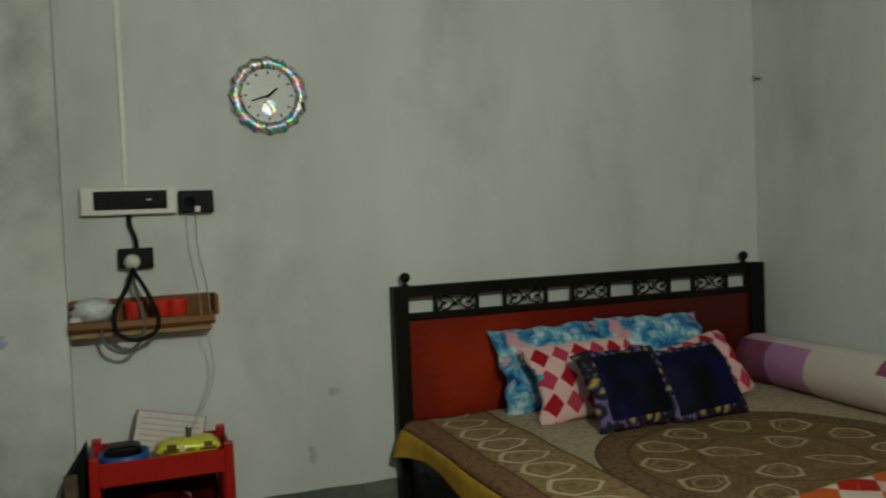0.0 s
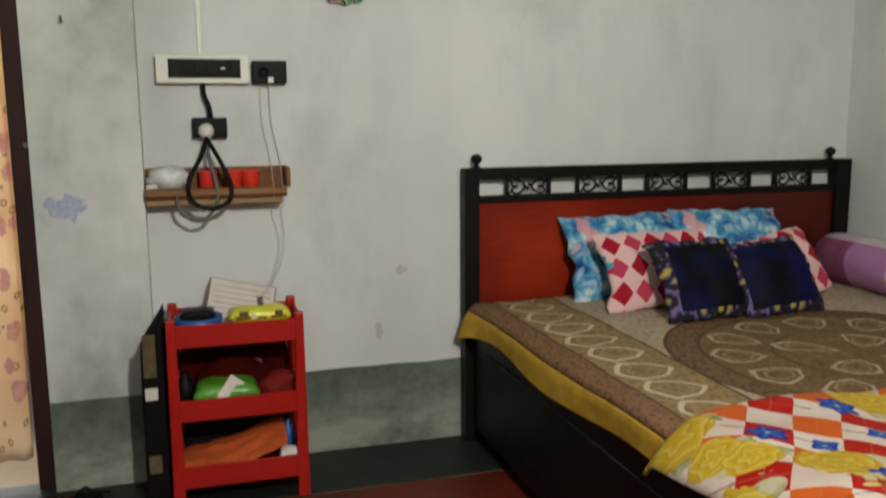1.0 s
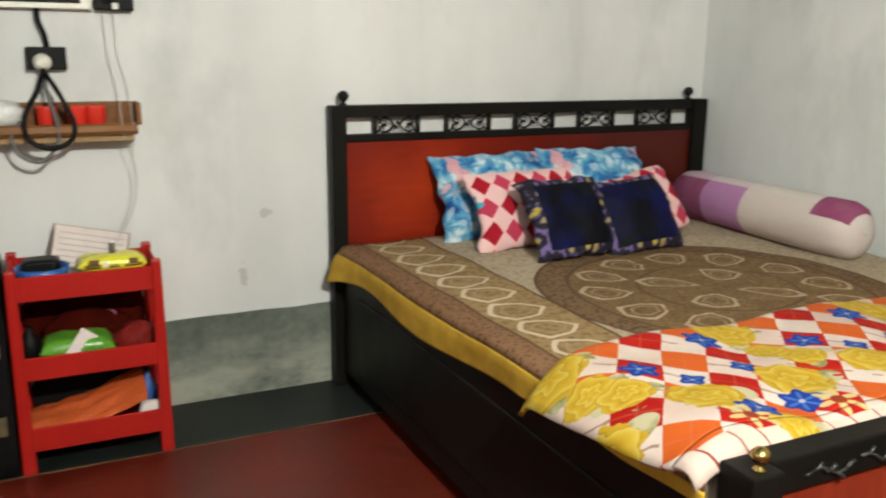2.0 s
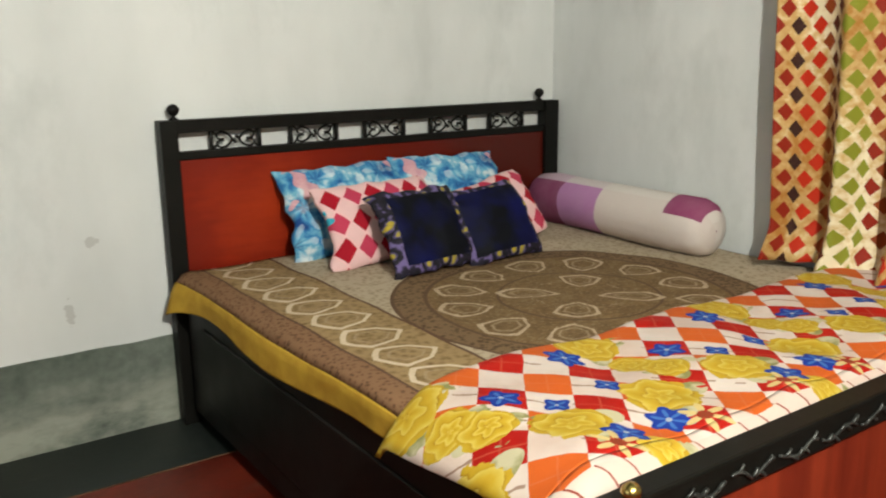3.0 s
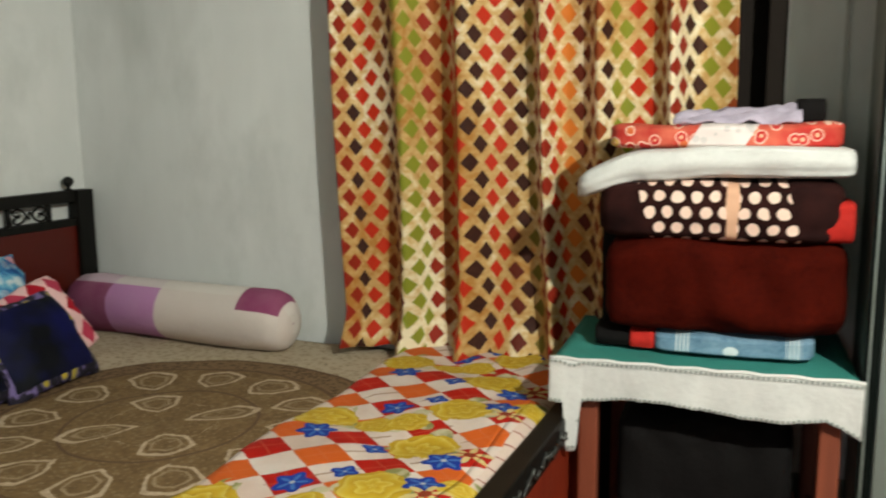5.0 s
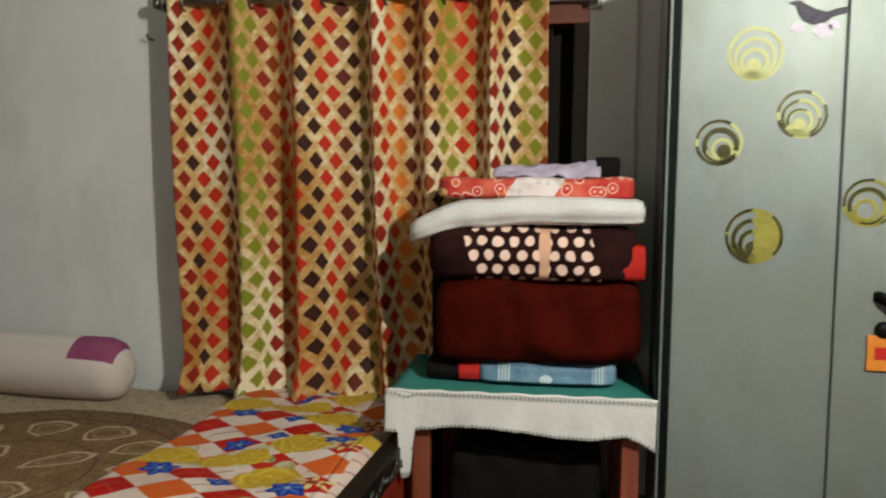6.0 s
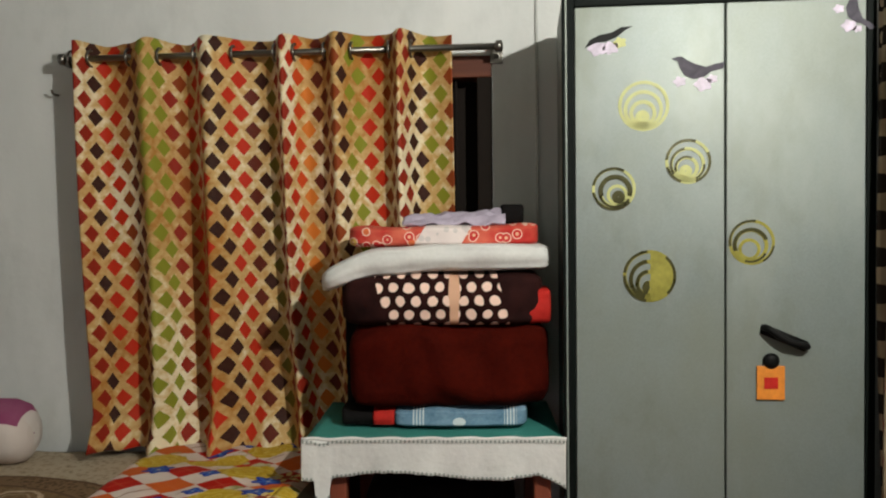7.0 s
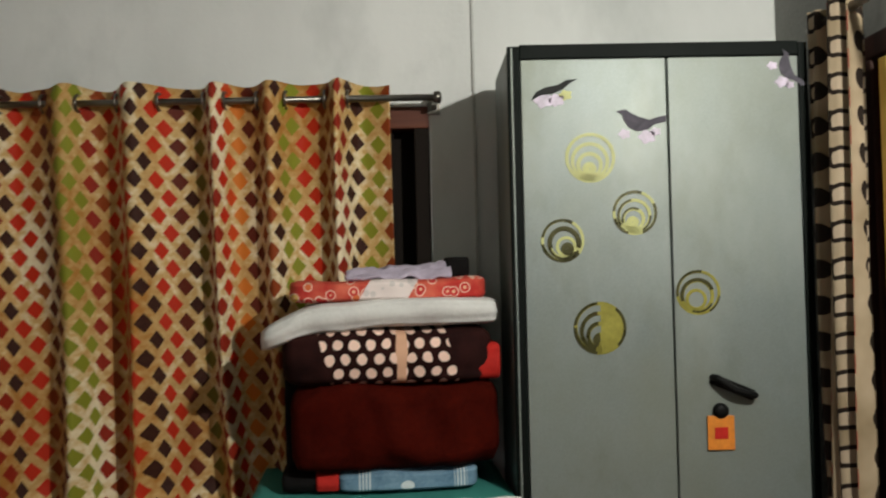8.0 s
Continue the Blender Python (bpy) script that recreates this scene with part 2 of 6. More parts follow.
def sheet_cloth():
    """Block-printed bedspread: a wheel of petals, a border with arches, a dark edge band and a yellow hem. UV are metres of the bed's plan."""
    m = Mat("block_printed_cotton", 0.85)
    x, y, w = m.xyz("UV")
    fine, wob = m.noise(55, 3, "UV"), m.noise(14, 2, "UV")
    base = m.ramp(fine * 0.6 + wob * 0.4, [(0.35, (0.12, 0.07, 0.03)), (0.65, (0.2, 0.126, 0.058))])
    speck = m.cells(70)
    base = m.mix(speck.lt(0.3) * 0.28, base, (0.34, 0.26, 0.16))
    cx, cy = x + 0.88, y + 1.11
    r, th = cx.length(cy), cy.angle(cx)
    # pale field round the wheel
    field = r.gt(0.565) * x.gt(-1.445)
    c = m.mix(field, base, m.ramp(m.cells(58) * 0.6 + fine * 0.6, [(0.26, (0.19, 0.135, 0.08)), (0.62, (0.42, 0.34, 0.245))]))
    band = r.between(0.47, 0.56)
    c = m.mix(band, c, m.ramp(m.cells(60), [(0.25, (0.075, 0.042, 0.02)), (0.5, (0.17, 0.105, 0.055))]))
    line = (r - 0.465).ab().lt(0.006).mx((r - 0.565).ab().lt(0.006)).mx((r - 0.245).ab().lt(0.004))
    c = m.mix(line, c, (0.1, 0.055, 0.03))
    pale = (0.55, 0.42, 0.3)

    def wheel(c, n, radius, width, length, turn):
        seg = 2 * math.pi / n
        k = ((th + turn) / seg).rnd()
        phi = k * seg - turn
        a = cy * phi.cos() - cx * phi.sin()
        b = cx * phi.cos() + cy * phi.sin() - radius
        ring, core = arch(m, a + (wob - 0.5) * 0.02, b + (fine - 0.5) * 0.02, width, length)
        return m.mix(core * 0.6, m.mix(ring * (fine * 1.1 + 0.15).mn(1), c, pale), (0.38, 0.28, 0.18))

    c = wheel(c, 12, 0.365, 0.064, 0.085, -0.25)
    c = wheel(c, 2, 0.155, 0.062, 0.07, -0.785)
    c = wheel(c, 2, 0.155, 0.048, 0.1, 0.785)
    # border of arches along the bed's open side
    strip = x.lt(-1.445)
    c = m.mix(strip, c, m.ramp(fine * 0.6 + m.cells(46) * 0.5, [(0.3, (0.15, 0.09, 0.036)), (0.62, (0.3, 0.2, 0.095))]))
    ya = (y / 0.165).mod(1.0) * 0.165 - 0.0825
    ring, core = arch(m, ya + (wob - 0.5) * 0.02, x * -1 - 1.578, 0.07, 0.092)
    c = m.mix(ring * strip * (fine * 0.4 + 0.7), c, (0.62, 0.5, 0.37))
    c = m.mix(core * strip * 0.6, c, (0.36, 0.26, 0.16))
    c = m.mix((x + 1.445).ab().lt(0.005).mx((x + 1.69).ab().lt(0.004)), c, (0.1, 0.05, 0.03))
    edge = x.lt(-1.694)
    c = m.mix(edge, c, m.ramp(m.cells(75) * 0.8 + fine * 0.2, [(0.22, (0.1, 0.045, 0.022)), (0.5, (0.22, 0.118, 0.062))]))
    c = m.mix(x.lt(-1.79), c, m.ramp(wob, [(0.3, (0.42, 0.24, 0.025)), (0.7, (0.55, 0.34, 0.04))]))
    m.color(c)
    return m.bump(m.noise(380, 2, "UV") * 0.4 + m.noise(5, 3) * 2, 0.4, 0.004).mat


def blossom(m, u, v, pu, pv, ou, ov, radius, petals, deep):
    """Flowers on a staggered grid: whether inside one, and how far from its heart."""
    row = ((v - ov) / pv).rnd()
    uu = u - ou - row.mod(2.0) * (pu / 2)
    a, b = uu - (uu / pu).rnd() * pu, (v - ov) - row * pv
    r, th = a.length(b), b.angle(a)
    edge = (th * petals).cos() * deep + (1 - deep)
    return r.lt(edge * radius), r / radius, th


def scattered(x, y, ox, oy, radius, petals, deep, px=0.49):
    """One flower every px along x at (ox, oy): whether inside it, how far from its heart, and the angle."""
    dx = x - ox
    a, b = dx - (dx / px).rnd() * px, y - oy
    r, th = a.length(b), b.angle(a)
    return r.lt(((th * petals).cos() * deep + (1 - deep)) * radius), r / radius, th


def quilt_cloth():
    """Diagonal check of red, orange and white under roses, blue stars and lilies. UV are metres of the bed's plan."""
    m = Mat("floral_check_cloth", 0.7)
    x0, y0, w = m.xyz("UV")
    wob = m.noise(14, 3, "UV")
    x, y = x0 + (wob - 0.5) * 0.008, y0 + (m.noise(13, 3, "UV") - 0.5) * 0.008
    du, dv = (x + 1.515) / 0.1225, (y + 1.525) / 0.1455
    s, t = du + dv, du - dv
    rs, rt = s.rnd(), t.rnd()
    white = (rs + rt).mod(2.0)
    tone = m.noise(6, 3, "UV")
    red = m.ramp(tone, [(0.35, (0.31, 0.005, 0.003)), (0.65, (0.42, 0.011, 0.005))])
    ink = m.mix(rs.mod(2.0), red, (0.52, 0.095, 0.014))
    pale = m.ramp(tone, [(0.38, (0.548, 0.414, 0.355)), (0.62, (0.622, 0.525, 0.474))])
    c = m.mix(white, ink, pale)
    # thin brown sprigs crossing the pale cells, and a light cross thread in the red ones
    sprig = (s - rs + (wob - 0.5) * 0.3).ab().lt(0.035) * white * m.noise(9, 2, "UV").gt(0.5)
    c = m.mix(sprig * 0.8, c, (0.222, 0.118, 0.074))
    thread = (s - rs).ab().mn((t - rt).ab()).lt(0.02) * (white * -1 + 1)
    c = m.mix(thread * 0.35, c, (0.518, 0.148, 0.074))
    # plain pale edge with thin curved stripes
    edge = y.lt(-2.0)
    stripe = ((x + y * 0.5) / 0.062).mod(1.0).lt(0.075)
    c = m.mix(edge, c, m.mix(stripe, (0.577, 0.444, 0.385), (0.222, 0.0444, 0.0296)))
    petal = m.cells(30) + (m.noise(40, 2, "UV") - 0.5) * 0.25
    ruffle = m.noise(24, 3, "UV")
    roses = ((-1.28, -1.545, 0.074), (-1.275, -1.68, 0.05), (-1.37, -1.84, 0.078), (-1.62, -1.845, 0.074), (-1.73, -1.745, 0.05), (-1.56, -2.0, 0.045))
    for ox, oy, rad in roses:
        leaf, rr, th = scattered(x, y, ox + 0.012, oy - 0.012, rad * 1.35, 3, 0.4)
        c = m.mix(leaf * m.noise(17, 2, "UV").gt(0.42), c, m.ramp(wob, [(0.42, (0.222, 0.215, 0.0814)), (0.54, (0.459, 0.407, 0.266))]))
    for ox, oy, rad in roses:
        near, rr, th = scattered(x, y, ox, oy, rad * 1.3, 7, 0.08)
        gold = near * rr.lt(ruffle * 0.6 + 0.5)
        fold = (rr * 2.9 + (th * 5 + rr * 5).cos() * 0.24 + (wob - 0.5) * 1.3).mod(1.0) * 0.85 + petal * 0.2
        c = m.mix(gold, c, m.ramp(fold, [(0.04, (0.27, 0.145, 0.008)), (0.18, (0.43, 0.265, 0.014)), (0.6, (0.49, 0.325, 0.026)), (0.98, (0.56, 0.42, 0.09))]))
    blue, sky_blue = (0.00888, 0.0333, 0.252), (0.0666, 0.178, 0.444)
    for ox, oy, rad, n in ((-1.382, -1.578, 0.048, 6), (-1.155, -1.678, 0.044, 5), (-1.425, -1.748, 0.032, 4), (-1.08, -1.755, 0.032, 4), (-1.442, -1.922, 0.05, 6), (-1.573, -1.93, 0.046, 5)):
        star, rr, th = scattered(x, y, ox, oy, rad, n, 0.16)
        c = m.mix(star, c, m.mix(rr.lt(0.13), m.mix(((th * n).cos() * 0.5 - rr).gt(-0.25) * 0.7, blue, sky_blue), (0.37, 0.37, 0.407)))
    for ox in (-1.385, -1.135):
        star, rr, th = scattered(x, y, ox, -1.958, 0.05, 6, 0.42)
        c = m.mix(star, c, m.mix(rr.lt(0.3), (0.548, 0.414, 0.178), (0.222, 0.037, 0.0148)))
    m.color(c)
    return m.bump(m.noise(9, 3) * 3 + m.noise(200, 2, "UV") * 0.3, 0.35, 0.006).mat


def blue_floral():
    m = Mat("blue_floral_cotton", 0.75)
    u, v, w = m.xyz("UV")
    n = m.noise(8, 4, "UV")
    uu, vv = u + (n - 0.5) * 0.06, v + (m.noise(7, 3, "UV") - 0.5) * 0.06
    brush = m.noise(6, 4, "UV", (1.0, 2.0, 1)) * 0.72 + m.noise(18, 3, "UV", (2.0, 0.8, 1)) * 0.28
    c = m.ramp(brush, [(0.38, (0.012, 0.06, 0.22)), (0.46, (0.04, 0.2, 0.42)), (0.53, (0.18, 0.42, 0.56)), (0.59, (0.62, 0.66, 0.68))])
    for pu, pv, ou, ov, rad, k in ((0.23, 0.19, 0.03, 0.02, 0.1, 5), (0.27, 0.23, 0.15, 0.12, 0.075, 6)):
        bloom, rr, th = blossom(m, uu, vv, pu, pv, ou, ov, rad, k, 0.38)
        vein = ((th * k).cos() * 0.35 + rr * 0.75 + (n - 0.5) * 0.9)
        c = m.mix(bloom * (brush * 1.6 - 0.3), c, m.ramp(vein, [(0.05, (0.015, 0.04, 0.17)), (0.3, (0.03, 0.18, 0.42)), (0.55, (0.15, 0.42, 0.6)), (0.8, (0.66, 0.72, 0.74))]))
    c = m.mix(m.noise(5, 2, "UV").gt(0.62) * 0.8, c, (0.7, 0.33, 0.34))
    m.color(c)
    return m.bump(m.noise(10, 4) * 2, 0.5, 0.008).mat


def red_check():
    m = Mat("red_check_cotton", 0.75)
    u, v, w = m.xyz("UV")
    s, t = (u + v * 0.85) / 0.08, (u - v * 0.85) / 0.08
    check = (s.fl() + t.fl()).mod(2.0)
    c = m.mix(check, m.mix(s.fl().mod(2.0), (0.34, 0.006, 0.018), (0.46, 0.04, 0.085)), (0.72, 0.46, 0.46))
    line = (s - s.rnd()).ab().mn((t - t.rnd()).ab()).lt(0.05)
    c = m.mix(line, c, (0.78, 0.46, 0.46))
    spot, rr, th = blossom(m, u, v, 0.3, 0.21, 0.05, 0.02, 0.04, 5, 0.2)
    c = m.mix(spot, c, (0.05, 0.36, 0.5))
    m.color(c)
    return m.bump(m.noise(10, 4) * 2, 0.5, 0.008).mat


def cushion_cloth():
    m = Mat("velvet_with_floral_border", 0.7)
    m.bsdf.inputs["Specular IOR Level"].default_value = 0.15
    u, v, w = m.xyz("UV")
    border = (u.ab() / 0.132).mx(v.ab() / 0.119).gt(1.0)
    flower = m.cells(25) + (m.noise(40, 2, "UV") - 0.5) * 0.6
    f = m.ramp(flower, [(0.1, (0.5, 0.36, 0.03)), (0.26, (0.3, 0.24, 0.04)), (0.34, (0.08, 0.06, 0.16)), (0.46, (0.01, 0.009, 0.01)), (0.72, (0.02, 0.016, 0.03)), (0.85, (0.15, 0.11, 0.26))])
    velvet = m.ramp(m.noise(4.5, 3), [(0.4, (0.0012, 0.0016, 0.004)), (0.6, (0.002, 0.0028, 0.05))])
    m.color(m.mix(border, velvet, f))
    return m.bump(m.noise(12, 3) * 2, 0.35, 0.006).mat


def bolster_cloth():
    m = Mat("colour_block_bolster_cloth", 0.75)
    u, v, w = m.xyz("UV")
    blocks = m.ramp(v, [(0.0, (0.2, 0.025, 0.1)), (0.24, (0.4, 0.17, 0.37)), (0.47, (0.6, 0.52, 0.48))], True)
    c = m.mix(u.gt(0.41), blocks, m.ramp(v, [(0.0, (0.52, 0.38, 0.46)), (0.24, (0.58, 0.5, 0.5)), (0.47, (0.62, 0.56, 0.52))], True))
    patch = v.between(0.83, 0.99) * u.between(0.33, 0.6)
    c = m.mix(patch, c, (0.22, 0.02, 0.1))
    m.color(m.mix(m.noise(16, 3) * 0.2, c, (0.5, 0.44, 0.42)))
    return m.bump(m.noise(22, 4) * 1.5, 0.4, 0.005).mat


def dot_cloth():
    m = Mat("dotted_blanket_cloth", 0.9)
    m.bsdf.inputs["Specular IOR Level"].default_value = 0.1
    u, v, w = m.xyz("UV")
    u, v = u + (m.noise(16, 2, "UV") - 0.5) * 0.018, v + (m.noise(15, 2, "UV") - 0.5) * 0.016
    row = (v / 0.037).rnd()
    uu = u / 0.043 + row.mod(2.0) * 0.5
    dot = (uu - uu.rnd()).length((v / 0.037 - row) * 0.85).lt(m.noise(30, 2, "UV") * 0.14 + 0.25)
    zone = (u - v * 0.25).between(0.0, 0.34)
    ribbon = (u - 0.155).ab().lt(0.013)
    c = m.mix(dot * zone, m.ramp(m.noise(14, 3), [(0.3, (0.01, 0.003, 0.003)), (0.7, (0.026, 0.007, 0.006))]), (0.78, 0.55, 0.46))
    m.color(m.mix(ribbon, c, (0.62, 0.36, 0.24)))
    return m.bump(m.noise(30, 3), 0.4, 0.004).mat


def patch_cloth():
    m = Mat("printed_red_cloth", 0.75)
    u, v, w = m.xyz("UV")
    d, pick = m.cells(32) + (m.noise(30, 2, "UV") - 0.5) * 0.1, m.cells(32, out="Color")
    base = m.ramp(m.noise(9, 3, "UV"), [(0.4, (0.45, 0.03, 0.025)), (0.6, (0.6, 0.13, 0.08))])
    disc = m.ramp(pick, [(0.0, (0.5, 0.02, 0.02)), (0.38, (0.62, 0.14, 0.05)), (0.46, (0.62, 0.4, 0.1)), (0.52, (0.36, 0.38, 0.44)), (0.58, (0.5, 0.03, 0.03))], True)
    c = m.mix(d.lt(0.46), base, (0.74, 0.5, 0.4))
    c = m.mix(d.lt(0.37), c, disc)
    c = m.mix(d.lt(0.16), c, (0.68, 0.4, 0.26))
    # a paler piece folded across the middle
    c = m.mix((u + v * 0.6).between(0.22, 0.35), c, m.mix(d.lt(0.3) * 0.5, (0.72, 0.62, 0.6), (0.42, 0.4, 0.4)))
    m.color(c)
    return m.bump(m.noise(20, 3), 0.4, 0.004).mat


def towel_cloth():
    m = Mat("faded_blue_towel_cloth", 0.9)
    u, v, w = m.xyz("UV")
    c = m.ramp(m.noise(16, 4) * 0.7 + m.noise(90, 2) * 0.3, [(0.3, (0.07, 0.15, 0.23)), (0.65, (0.19, 0.3, 0.4))])
    lines = (u / 0.009).mod(1.0).lt(0.45) * (u.between(0.03, 0.065).mx(u.between(0.285, 0.32)))
    blot = (u - 0.19).length((v - 0.02) * 1.4).lt(0.018)
    m.color(m.mix(lines.mx(blot), c, (0.55, 0.6, 0.62)))
    return m.bump(m.noise(40, 3), 0.5, 0.004).mat


def steel_paint():
    m = Mat("hammered_steel_paint", 0.5, 0.3)
    broad, grain = m.noise(1.2, 3), m.noise(160, 2)
    spot = m.noise(26, 6, rough=0.75)
    c = m.ramp(broad * 0.7 + grain * 0.3, [(0.3, (0.16, 0.185, 0.178)), (0.7, (0.235, 0.26, 0.252))])
    smear = (m.noise(4.5, 5, rough=0.65, stretch=(1, 1, 0.6)) * 3 - 1.55).mx(0).mn(1)
    c = m.mix(smear * 0.7, c, (0.1, 0.105, 0.065))
    tarnish = (m.noise(1.5, 6, rough=0.62, stretch=(1, 1, 0.7)) * 3.6 - 1.45).mx(0).mn(1)
    c = m.mix(tarnish * 0.55, c, (0.15, 0.155, 0.1))
    haze = (m.noise(2.6, 5, rough=0.6, stretch=(1, 1, 0.5)) * 4 - 2.0).mx(0).mn(1)
    c = m.mix(haze * 0.75, c, (0.27, 0.29, 0.27))
    m.color(m.mix(spot.gt(0.74) * 0.8, c, (0.09, 0.07, 0.05)))
    m.rough(broad * 0.25 + m.noise(3, 4, stretch=(1, 1, 0.15)) * 0.15 + grain * 0.08 + 0.28)
    return m.bump(grain, 0.06, 0.001).mat


def rainbow():
    m = Mat("holographic_foil", 0.3, 0.45)
    u, v, w = m.xyz()
    n = m.noise(22, 3)
    hue = (u * 16 + w * 22 + n * 2.5).mod(1.0)
    c = m.ramp(hue, [(0.0, (0.6, 0.05, 0.3)), (0.2, (0.75, 0.62, 0.08)), (0.4, (0.08, 0.5, 0.22)), (0.6, (0.05, 0.2, 0.65)), (0.8, (0.8, 0.8, 0.8)), (1.0, (0.55, 0.05, 0.4))])
    dash = (u * 150 + w * 60 + n * 9).sin()
    m.color(m.mix(dash.gt(0.45), c, m.mix(dash.gt(0.8), (0.9, 0.9, 0.88), (0.05, 0.05, 0.07))))
    return m.bump(m.noise(90, 3), 0.4, 0.003).mat


def carved_wood(name, dark, light, rough, coat=0.0, axis=(1, 1, 1), spec=0.5):
    m = Mat(name, rough, coat=coat)
    m.bsdf.inputs["Specular IOR Level"].default_value = spec
    g = m.noise(3.0, 6, stretch=axis)
    m.color(m.ramp(g, [(0.3, dark), (0.68, light)]))
    m.rough(m.noise(7, 3) * 0.2 + (rough - 0.08))
    return m.bump(m.noise(50, 4, stretch=axis), 0.1, 0.002).mat


def clouded_panel():
    """Red polish with a brighter tone set in one broad cloud, darker and browner elsewhere."""
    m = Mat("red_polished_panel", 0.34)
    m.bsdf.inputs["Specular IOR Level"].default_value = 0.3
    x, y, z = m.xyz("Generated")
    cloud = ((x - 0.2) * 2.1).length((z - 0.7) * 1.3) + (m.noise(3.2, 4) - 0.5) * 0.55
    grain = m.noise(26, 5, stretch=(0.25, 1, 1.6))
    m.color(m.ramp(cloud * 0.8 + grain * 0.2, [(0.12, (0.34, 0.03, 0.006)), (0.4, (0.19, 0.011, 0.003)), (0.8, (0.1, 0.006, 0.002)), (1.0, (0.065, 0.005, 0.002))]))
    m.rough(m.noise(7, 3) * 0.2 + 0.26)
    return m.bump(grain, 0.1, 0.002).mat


PLASTER, PILLAR, CEMENT = plaster(), pillar_plaster(), cement()
GREY_PLASTER = worn("unpainted_grey_plaster", (0.25, 0.247, 0.235), 0.85, scale=2.0, bump=0.4)
RED_FLOOR = oxide("red_oxide_floor", (0.045, 0.004, 0.0016), (0.15, 0.014, 0.004), 0.42)
BLACK_FLOOR = oxide("black_oxide_border", (0.004, 0.006, 0.005), (0.018, 0.023, 0.02), 0.5)
DIAMOND, RINGS, LACE = diamond_cloth(), ring_cloth(), lace_cloth()
SHEET, QUILT, BLUE, CHECK, CUSHION, BOLSTER = sheet_cloth(), quilt_cloth(), blue_floral(), red_check(), cushion_cloth(), bolster_cloth()
DOTS, PATCH, STEEL, FOIL = dot_cloth(), patch_cloth(), steel_paint(), rainbow()
BLACK_WOOD = carved_wood("black_lacquered_wood", (0.004, 0.004, 0.003), (0.008, 0.007, 0.006), 0.42, 0.0, spec=0.14)
RED_WOOD = clouded_panel()
FOOT_WOOD = carved_wood("red_brown_board", (0.13, 0.012, 0.005), (0.23, 0.028, 0.01), 0.45, 0.0, (6, 6, 0.5), 0.25)
BROWN_WOOD = carved_wood("brown_stained_wood", (0.1, 0.038, 0.011), (0.24, 0.1, 0.028), 0.5, 0.0, (0.6, 6, 6), 0.22)
FRAME_WOOD = carved_wood("dark_frame_wood", (0.014, 0.005, 0.004), (0.045, 0.013, 0.008), 0.6, 0.0, (6, 6, 0.5), 0.25)
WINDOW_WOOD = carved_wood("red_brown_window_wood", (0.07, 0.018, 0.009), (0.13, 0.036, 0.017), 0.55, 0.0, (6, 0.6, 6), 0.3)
TABLE_WOOD = carved_wood("table_wood", (0.14, 0.03, 0.014), (0.26, 0.065, 0.03), 0.5, 0.05, (6, 6, 0.5))
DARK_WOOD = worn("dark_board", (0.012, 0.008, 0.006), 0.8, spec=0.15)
RED_PLASTIC = worn("red_plastic", (0.36, 0.008, 0.005), 0.4, var=0.12, spec=0.3)
WHITE_PLASTIC = worn("aged_white_plastic", (0.66, 0.64, 0.57), 0.4, var=0.12)
BLACK_PLASTIC = worn("black_plastic", (0.004, 0.004, 0.004), 0.5, spec=0.12)
GREY_CABLE = worn("grey_cable", (0.1, 0.1, 0.095), 0.5)
PALE_CABLE = worn("pale_cable", (0.42, 0.42, 0.4), 0.5)
CHROME = worn("dull_chrome", (0.2, 0.185, 0.165), 0.35, 1.0, var=0.2)
BRASS = worn("brass", (0.55, 0.4, 0.13), 0.25, 1.0, var=0.2)
DARK_TRIM = worn("dark_green_trim", (0.004, 0.0058, 0.005), 0.55, spec=0.07)
WHITE_CLOTH = worn("white_cotton", (0.62, 0.605, 0.59), 0.85, var=0.12, bump=0.4)
TEAL_CLOTH = worn("teal_table_cover", (0.045, 0.22, 0.19), 0.7, var=0.15, bump=0.3)
MAROON_CLOTH = worn("maroon_blanket_cloth", (0.046, 0.0034, 0.0014), 0.9, var=0.5, scale=7, bump=0.4, spec=0.04)
BLUE_CLOTH = towel_cloth()
LILAC_CLOTH = worn("lilac_cloth", (0.42, 0.36, 0.45), 0.85, var=0.25, scale=16, bump=0.5)
BLACK_CLOTH = worn("black_cloth", (0.007, 0.006, 0.006), 0.9, var=0.3, bump=0.5, spec=0.1)
RED_CLOTH = worn("red_cloth", (0.45, 0.02, 0.015), 0.8, var=0.25, bump=0.4)
ORANGE_PLASTIC = worn("orange_plastic_bag", (0.55, 0.1, 0.025), 0.4, var=0.25, scale=14, bump=0.5)
YELLOW_FOIL = worn("yellow_foil_packet", (0.72, 0.68, 0.04), 0.3, var=0.2, scale=12)
GREEN_FOIL = worn("green_foil_packet", (0.1, 0.3, 0.025), 0.35, var=0.35, scale=22)
PAPER = worn("paper", (0.66, 0.58, 0.55), 0.8, var=0.12, scale=20)
CLEAR_BAG = worn("crumpled_white_bag", (0.6, 0.6, 0.58), 0.35, var=0.3, scale=24, bump=0.8)
BLUE_PLASTIC = worn("blue_plastic", (0.02, 0.1, 0.35), 0.4)
YELLOW_PAINT = worn("yellow_wall_paint", (0.66, 0.45, 0.12), 0.8, var=0.12)
STICKER_GOLD = worn("gold_green_sticker", (0.3, 0.27, 0.05), 0.35, 0.3, var=0.3, scale=18)
STICKER_PALE = worn("pale_yellow_sticker", (0.42, 0.42, 0.15), 0.5, 0.0, var=0.15, scale=18)
